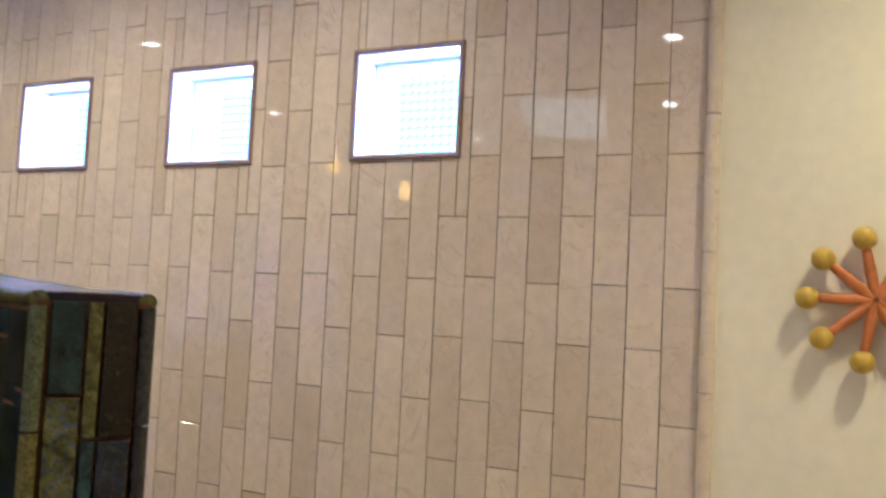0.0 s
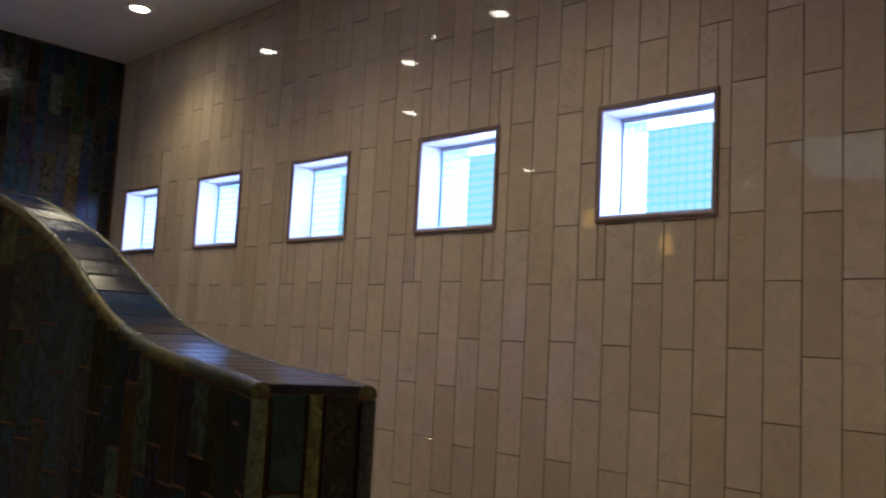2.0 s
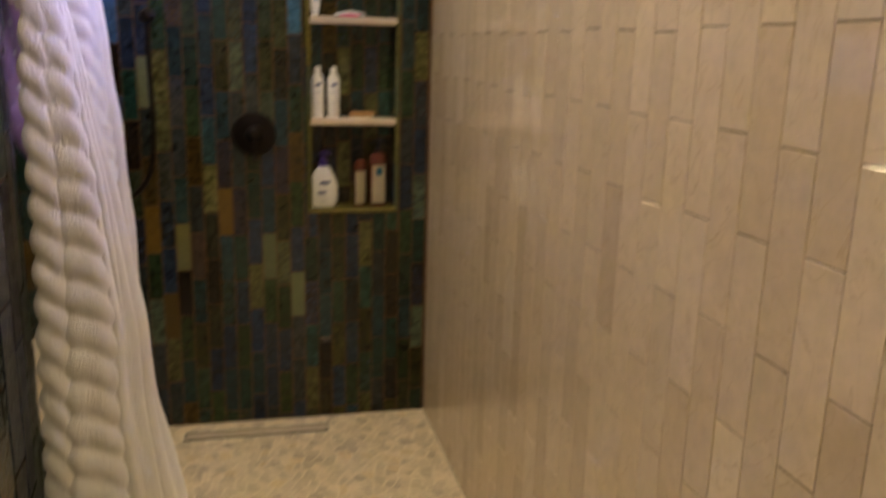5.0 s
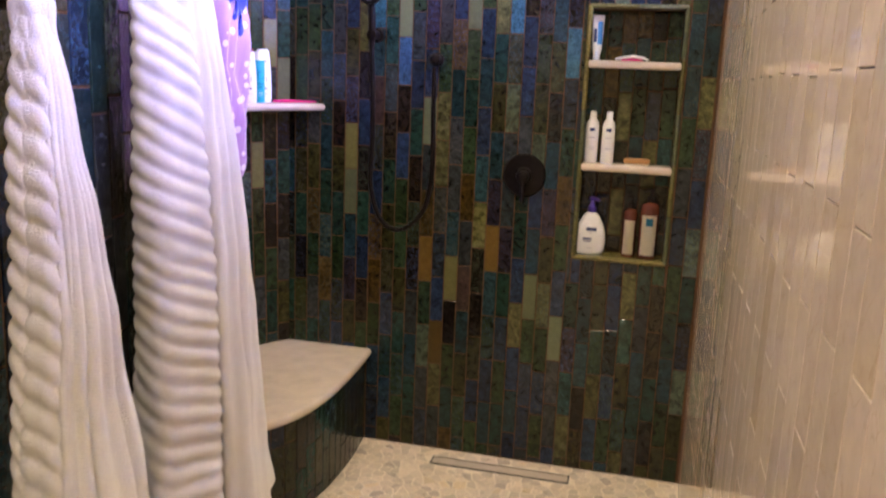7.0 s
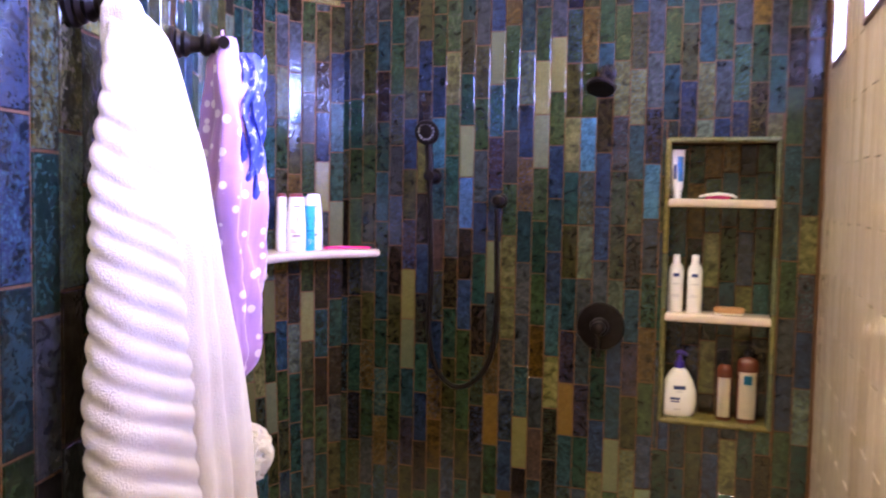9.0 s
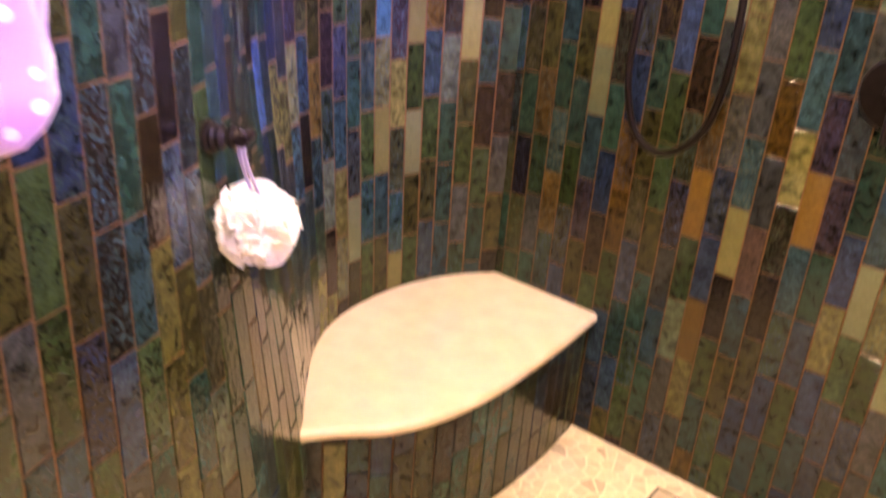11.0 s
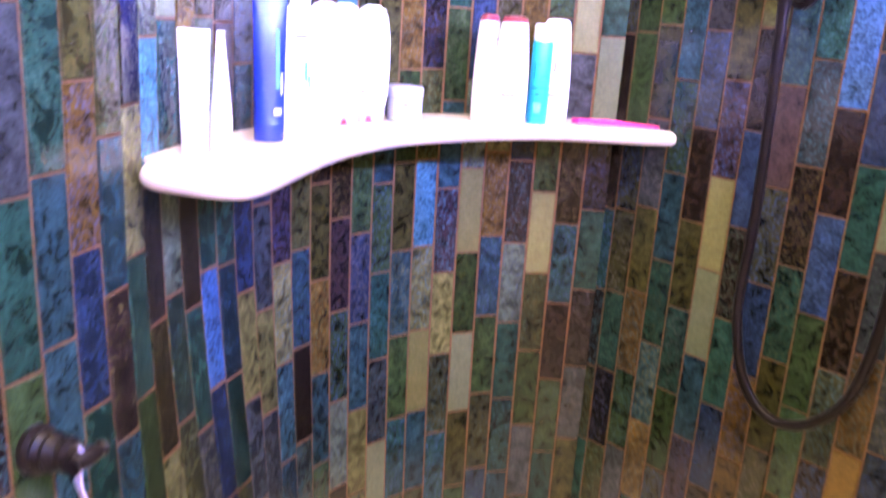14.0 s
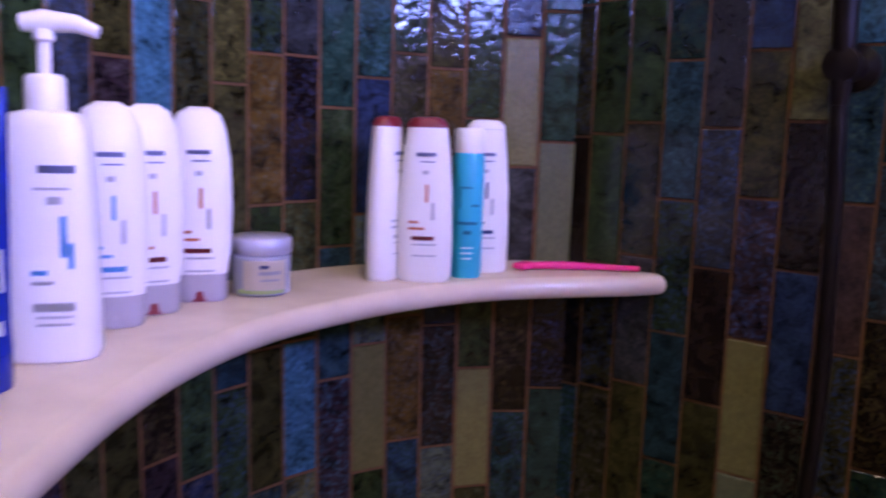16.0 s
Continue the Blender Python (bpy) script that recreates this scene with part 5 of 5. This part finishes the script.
aqua = thing("spray_bottle", "slim aqua blue bottle with white cap", "bottle", at=p, turn=a)
sec = [(0.0195, 0.0195, 0, 0), (0.0205, 0.0205, 0.004, 0), (0.0205, 0.0205, 0.155, 0), (0.019, 0.019, 0.162, 0)]
smooth(part("bottle_body", oval_bm(sec, 30), aqua_plastic, aqua), 50)
smooth(part("cap", lathe_bm([(0.0195, 0.1625), (0.0198, 0.165), (0.0195, 0.190), (0.017, 0.194), (0.0, 0.1945)], 28), white_plastic, aqua, "white cap"), 50)
print_on(aqua, sec, [(0.105, 0.030, 0.002, -0.010, "teal"), (0.118, 0.002, 0.014, -0.002, "teal"), (0.095, 0.003, 0.010, 0.010, "teal"), (0.072, 0.004, 0.026, 0, "teal"), (0.060, 0.005, 0.010, 0, "teal"), (0.040, 0.002, 0.016, 0, "white"), (0.033, 0.002, 0.016, 0, "white"), (0.026, 0.002, 0.012, 0, "white")], 2.0)
p, a = stand(-1.703, -0.170, 0.020)
shampoo(p, a + 4, white_plastic, "navy", "white shampoo bottle with white lid and navy print")
razor = thing("pink_razor", "hot pink plastic razor handle lying on the shelf", "razor", at=(-1.69, -0.11, Z))
smooth(part("handle", tube_bm([(0, 0, 0.006), (0.03, 0.028, 0.007), (0.075, 0.066, 0.006), (0.118, 0.098, 0.005)], [0.005, 0.006, 0.0045, 0.004], 10), pink, razor), 60)
part("razor_head", box_bm(-0.018, 0.004, -0.02, 0.012, 0.001, 0.010, 0.003, 2), pink, razor)

# ---- niche contents ----
zt, zm, zb = 1.655, 1.267, 0.9065
tp = thing("toothpaste_tube", "blue and white striped tube standing on its cap", "tube", at=(-0.452, 0.035, zt), turn=20)
sec = [(0.014, 0.013, 0.022, 0), (0.018, 0.014, 0.04, 0), (0.021, 0.009, 0.10, 0), (0.022, 0.0022, 0.158, 0), (0.022, 0.0018, 0.165, 0)]
smooth(part("tube_body", oval_bm(sec, 28, 2.2), white_plastic, tp), 60)
smooth(part("cap", lathe_bm([(0.013, 0), (0.0135, 0.002), (0.0135, 0.0215)], 20), white_plastic, tp), 50)
print_on(tp, sec, [(0.10, 0.085, 0.020, 0.006, "sky"), (0.09, 0.05, 0.010, -0.012, "navy")], 2.2)
dish = thing("razor", "red and white razor lying on the niche shelf", "razor", at=(-0.325, 0.03, zt))
smooth(part("handle", tube_bm([(-0.055, 0, 0.006), (-0.03, 0.0, 0.012), (0.01, 0.002, 0.018), (0.05, 0.006, 0.012), (0.066, 0.008, 0.005)], [0.004, 0.005, 0.006, 0.005, 0.004], 10), ink["white"], dish), 60)
part("grip", box_bm(-0.035, 0.045, 0.004, 0.016, 0.001, 0.011, 0.003, 2), pink, dish, "red grip")
for x in (-0.446, -0.384):
    ob = thing("lotion_bottle", "slim white bottle with rounded shoulder and flip cap", "bottle", "pair of slim white bottles", (x, 0.035, zm), 4)
    sec = [(0.023, 0.023, 0, 0), (0.0245, 0.0245, 0.004, 0), (0.0245, 0.0245, 0.140, 0), (0.021, 0.021, 0.156, 0), (0.013, 0.013, 0.168, 0)]
    smooth(part("bottle_body", oval_bm(sec, 30), white_plastic, ob), 50)
    smooth(part("cap", lathe_bm([(0.012, 0.1675), (0.0128, 0.170), (0.0120, 0.194), (0.010, 0.197), (0, 0.1975)], 22), white_plastic, ob), 50)
    print_on(ob, sec, [(0.128, 0.012, 0.020, 0, "navy"), (0.098, 0.003, 0.026, 0, "grey"), (0.06, 0.002, 0.024, 0, "grey"), (0.054, 0.002, 0.022, 0, "grey")], 2.0)
brush = thing("nail_brush", "tan wooden bath brush lying on the niche shelf", "brush", at=(-0.27, 0.035, zm))
smooth(part("brush_back", oval_bm([(0.046, 0.018, 0.006, 0), (0.050, 0.020, 0.010, 0), (0.050, 0.020, 0.020, 0), (0.044, 0.016, 0.025, 0)], 32, 3.0), soap_tan, brush), 60)
part("bristles", oval_bm([(0.044, 0.015, 0, 0), (0.045, 0.016, 0.0058, 0)], 32, 3.0), cream_label, brush)
body = thing("body_wash_bottle", "round-bellied white body wash bottle with purple pump", "pump bottle", at=(-0.425, 0.045, zb), turn=6)
sec = [(0.046, 0.024, 0, 0), (0.056, 0.028, 0.012, 0), (0.060, 0.031, 0.05, 0), (0.058, 0.030, 0.085, 0), (0.047, 0.027, 0.12, 0), (0.032, 0.021, 0.15, 0), (0.018, 0.016, 0.165, 0)]
smooth(part("bottle_body", oval_bm(sec, 36, 2.2), white_plastic, body), 60)
smooth(part("pump_collar", lathe_bm([(0.017, 0.165), (0.0172, 0.168), (0.016, 0.188), (0.010, 0.192), (0.007, 0.21)], 24), purple_plastic, body, "deep purple pump"), 50)
smooth(part("pump_nozzle", tube_bm([(-0.012, 0, 0.216), (0, 0, 0.219), (0.016, -0.008, 0.217), (0.026, -0.014, 0.211)], [0.006, 0.009, 0.007, 0.005], 12), purple_plastic, body), 60)
print_on(body, sec, [(0.100, 0.013, 0.040, 0.002, "navy"), (0.086, 0.003, 0.020, 0.002, "grey"), (0.062, 0.008, 0.034, -0.012, "navy"), (0.052, 0.004, 0.03, -0.012, purple_plastic), (0.025, 0.003, 0.02, -0.004, "grey")], 2.2)
for x, sq in ((-0.276, 0.0265), (-0.203, 0.0365)):
    ob = thing("amber_pump_bottle", "amber brown pump bottle with cream label", "pump bottle", "pair of amber bottles", (x, 0.045, zb), 6)
    h = 0.172 + (sq > 0.03) * 0.030
    sec = [(sq * 0.94, sq * 0.94, 0, 0), (sq, sq, 0.004, 0), (sq, sq, h, 0), (sq * 0.85, sq * 0.85, h + 0.012, 0), (0.012, 0.012, h + 0.02, 0)]
    smooth(part("bottle_body", oval_bm(sec, 32), brown_plastic, ob), 50)
    smooth(part("pump_collar", lathe_bm([(0.012, h + 0.019), (0.013, h + 0.022), (0.012, h + 0.038), (0.005, h + 0.041), (0.005, h + 0.06)], 20), black_metal, ob), 50)
    smooth(part("pump_nozzle", tube_bm([(0.008, 0, h + 0.064), (-0.002, 0, h + 0.066), (-0.018, -0.006, h + 0.064), (-0.028, -0.010, h + 0.058)], [0.005, 0.007, 0.006, 0.004], 10), black_metal, ob), 60)
    print_on(ob, sec, [(h * 0.46, h * 0.78, sq * 1.5, -0.002, cream_label)], 2.0, "label")
    if sq > 0.03:
        print_on(ob, [(sq + 0.0005, sq + 0.0005, 0, 0), (sq + 0.0005, sq + 0.0005, h, 0)], [(h * 0.72, 0.030, 0.026, -0.002, "teal")], 2.0)

# ---- wall ornament: spokes with knobs ----
star = thing("wall_ornament", "orange metal burst ornament with round yellow knobs on the cream wall", "wall ornament", at=(-0.034, -4.045, 1.733))
orange_metal = simple("burnt_orange_metal", (0.50, 0.17, 0.05), 0.4, 0.3, grain=0.25, scale=60, bump=0.1)
mustard = simple("mustard_painted_knob", (0.50, 0.33, 0.04), 0.4, grain=0.2, scale=60, bump=0.1)
for k in range(9):
    a = radians(180 + 40 * k)
    v = Vector((0, -math.cos(a), math.sin(a)))
    L = 0.125
    smooth(part("spoke", tube_bm([v * 0.006, v * 0.05, v * (L - 0.012)], [0.010, 0.0115, 0.0085], 12), orange_metal, star))
    bm = bmesh.new()
    bmesh.ops.create_uvsphere(bm, u_segments=20, v_segments=12, radius=0.0235)
    bmesh.ops.translate(bm, verts=bm.verts, vec=v * L)
    smooth(part("knob", bm, mustard, star), 60)
smooth(part("wall_mount", tube_bm([(0, 0, 0), (0.015, 0, 0), (0.0295, 0, 0)], 0.006, 10), orange_metal, star))

# ---- tiles of the walls ----
UP = Vector((0, 0, 1))


def upright(px, py, pz, nrm):
    m = Matrix.Identity(4)
    x = UP.cross(nrm)
    for i in range(3):
        m[i][0], m[i][1], m[i][2], m[i][3] = x[i], UP[i], nrm[i], (px, py, pz)[i]
    return m


# beige wall: 3 by 12 inch tiles in half bond
rnd = random.Random(2)
rects = columns(END_Y, -0.002, 0.0812, 0.3025, 0.002, CEIL, rnd, lambda k: (1.600 if k % 2 == 0 else 1.444) - 0.002 + rnd.uniform(-0.006, 0.006), start=-3.786)
rects = [r for r in cut_out(rects, [(a - 0.001, b + 0.001, WINDOW_Z0 - 0.001, WINDOW_Z1 + 0.001) for a, b in WINDOWS]) if r[2] > END_Y + 0.01]
items = [(upright(TILE_T + 0.0005 + rnd.uniform(-0.0002, 0.0002), (a + b) / 2, (c + d) / 2, Vector((-1, rnd.gauss(0, 0.0016), rnd.gauss(0, 0.0012))).normalized()), b - a - 0.0019, d - c - 0.0019, None) for k, a, b, c, d in rects]
lay_tiles(wall_east, items, TILE_T, marble, (0, -2.4, 1.6))

# end wall: 2 by 7 inch glazed tiles, columns shifted at random; some tiles keep their known colour and place
KNOWN = [(-0.948, 1.752, "p"), (-0.937, 1.94, "p"), (-0.886, 2.02, "p"), (-1.067, 2.05, "p"), (-1.183, 1.717, "p"), (-1.061, 1.27, "p"), (-1.40, 1.18, "p"), (-0.773, 1.74, "b"),
         (-0.549, 1.58, "b"), (-0.645, 0.615, "p"), (-0.81, 0.80, "o"), (-1.013, 1.695, "d"), (-1.463, 1.645, "d"), (-1.292, 1.37, "d"), (-1.186, 1.529, "b"), (-1.287, 1.75, "b"),
         (-1.095, 0.70, "o"), (-0.965, 0.66, "p"), (-1.43, 1.04, "p"), (-0.93, 0.56, "d"), (-1.04, 0.45, "o"), (-0.56, 0.42, "p")]
rnd = random.Random(14)
PITCH, LONG = 0.0553, 0.188
START = -0.838 - PITCH * 19
known_col = {}
for x, z, c in KNOWN:
    known_col.setdefault(int((x - START) / PITCH), []).append((z, c))
rects = columns(TILE_END_X, -0.001, PITCH, LONG, 0.002, CEIL, rnd, lambda k: known_col[k][0][0] if k in known_col else rnd.random() * LONG, start=START)
rects = cut_out(rects, [(NICHE[0] - 0.013, NICHE[1] + 0.013, NICHE[2] - 0.013, NICHE[3] + 0.013)])
items = []
for k, a, b, c, d in rects:
    kind = next((glaze_kind[q] for z, q in known_col.get(k, ()) if abs(c - z) < LONG / 2 and d - c > 0.1), None)
    items.append((upright((a + b) / 2, TILE_T + 0.0005 + rnd.uniform(-0.0004, 0.0004), (c + d) / 2, Vector((0, -1, 0))), b - a - 0.0038, d - c - 0.0038, kind))
lay_tiles(wall_north, items, TILE_T, glaze, (-0.9, 0, 1.1))
# back of the niche
rects = columns(NICHE[0] + 0.002, NICHE[1] - 0.002, PITCH, LONG, NICHE[2] + 0.007, NICHE[3] - 0.002, rnd)
items = [(upright((a + b) / 2, 0.1084, (c + d) / 2, Vector((0, -1, 0))), b - a - 0.0038, d - c - 0.0038, None) for k, a, b, c, d in rects]
lay_tiles(niche, items, 0.005, glaze, (-0.3, 0, 1.3))

# partition: inner and outer faces and the end
rnd = random.Random(31)
items, outer = [], []
BOWL = [(0.330, 1.135, "p"), (0.155, 1.085, "p"), (0.105, 1.58, "p"), (0.055, 1.43, "p"), (0.28, 0.71, "p"), (0.44, 0.78, "p"), (0.50, 0.55, "p"), (0.62, 1.62, "b"), (0.40, 1.15, "b"), (1.15, 1.61, "p"), (0.36, 0.34, "p"), (1.02, 1.05, "b"), (1.2, 1.4, "b"), (s_at(-1.80, 1.5), 1.403, "m")]
bowl_col = {}
for s, z, c in BOWL:
    bowl_col.setdefault(int(s / PITCH), []).append((z, c))
for k, a, b, c, d in columns(0.0, LENGTH, PITCH, LONG, 0.002, 2.42, rnd, lambda k: bowl_col[k][0][0] if k in bowl_col else rnd.random() * LONG):
    s = (a + b) / 2
    d = min(d, top_at(s) - 0.012)
    if d - c < 0.012:
        continue
    z = (c + d) / 2
    kind = next((glaze_kind[q] for zz, q in bowl_col.get(k, ()) if abs(c - zz) < LONG / 2), None)
    items.append((on_face(s, z, -TILE_T - 0.0005 + rnd.uniform(-0.0004, 0.0004)), b - a - 0.0038, d - c - 0.0038, kind))
    p, t, nrm, lean = face_frame(s, z)
    flat = Vector((nrm.x, nrm.y, 0)).normalized()
    if s > LENGTH * 0.5:
        q = p - flat * (THICK - TILE_T - 0.0005)
        outer.append((upright(q.x, q.y, z, -flat), b - a - 0.004, d - c - 0.0045, None))
lay_tiles(partition, items, TILE_T, glaze, (-1.75, -0.5, 1.0))
for q0, q1 in ((0.018, 0.060), (0.060, 0.080), (0.080, 0.122)):
    z = 0.002 - rnd.random() * LONG
    while z < top_at(LENGTH):
        c, d = max(z, 0.002), min(z + LONG, top_at(LENGTH) + 0.002)
        if d - c > 0.012:
            p = Vector((end_p.x, end_p.y, 0)) - end_flat * ((q0 + q1) / 2)
            nrm = Vector((end_t.x, end_t.y, 0))
            outer.append((upright(p.x, p.y, (c + d) / 2, nrm), q1 - q0 - 0.004, d - c - 0.0045, None))
        z += LONG
lay_tiles(partition, outer, 0.007, glaze, (-1.3, -3.2, 1.4))

# floor: flat irregular stones in pale grout
rnd = random.Random(77)
CELL = 0.043
FX0, FX1, FY0, FY1 = -1.66, -0.004, -1.95, -0.004
nxc, nyc = int((FX1 - FX0) / CELL) + 1, int((FY1 - FY0) / CELL) + 1
seeds = {(i, j): Vector((FX0 + (i + rnd.uniform(-0.05, 1.05)) * CELL, FY0 + (j + rnd.uniform(-0.05, 1.05)) * CELL)) for i in range(-2, nxc + 2) for j in range(-2, nyc + 2)}
stones = []
for i in range(nxc):
    for j in range(nyc):
        c = seeds[i, j]
        poly = [c + Vector((sx * 0.05, sy * 0.05)) for sx, sy in ((-1, -1), (1, -1), (1, 1), (-1, 1))]
        for di in range(-2, 3):
            for dj in range(-2, 3):
                q = seeds.get((i + di, j + dj))
                if q is None or (di == 0 and dj == 0):
                    continue
                nrm = (q - c).normalized()
                lim = (q - c).length / 2 - 0.0017 - 0.0006 * ((i * 7 + j * 3) % 3)
                cut = []
                for u, v in zip(poly, poly[1:] + poly[:1]):
                    a, b = (u - c).dot(nrm) - lim, (v - c).dot(nrm) - lim
                    if a <= 0:
                        cut.append(u)
                    if a * b < 0:
                        cut.append(u.lerp(v, a / (a - b)))
                poly = cut
                if len(poly) < 3:
                    break
            if len(poly) < 3:
                break
        if len(poly) < 3:
            continue
        poly = [Vector((min(max(p.x, FX0), FX1), min(max(p.y, FY0), FY1))) for p in poly]
        mid = sum(poly, Vector((0, 0))) / len(poly)
        if dx0 - 0.012 < mid.x < dx1 + 0.012 and dy0 - 0.014 < mid.y < dy1 + 0.014:
            continue
        if mid.x < face_point(s_at(mid.y, 0.0), 0.0).x + 0.01 and mid.y < -0.9 or min((p - mid).length for p in poly) < 0.004:
            continue
        if mid.y > -0.95 and mid.x < -1.30 - 0.25 * max(0, (-mid.y - 0.55) / 0.4) - 0.02:
            continue
        stones.append((mid, poly))
stones.sort(key=lambda it: (it[0] - Vector((-0.9, -0.65))).length)


def stone_geometry(mid, poly):
    vs = [(p.x - mid.x, p.y - mid.y, 0.0) for p in poly] + [((p.x - mid.x) * 0.94, (p.y - mid.y) * 0.95, 0.0016) for p in poly]
    n = len(poly)
    return vs, [(i, (i + 1) % n, n + (i + 1) % n, n + i) for i in range(n)] + [tuple(range(n, 2 * n))]


for mid, poly in stones[:300]:
    me = bpy.data.meshes.new("stone")
    v, f = stone_geometry(mid, poly)
    me.from_pydata(v, [], f)
    me.materials.append(pebble[False])
    ob = new("stone", me)
    ob.parent, ob.location = floor, (mid.x, mid.y, 0)
vs, fs = [], []
for mid, poly in stones[300:]:
    v, f = stone_geometry(mid, poly)
    k = len(vs)
    vs += [(p[0] + mid.x, p[1] + mid.y, p[2]) for p in v]
    fs += [tuple(k + i for i in q) for q in f]
me = bpy.data.meshes.new("stones_beyond")
me.from_pydata(vs, [], fs)
me.materials.append(pebble[True])
ob = new("stones_beyond", me)
ob.parent = floor
tagged(ob, kind="stuff")
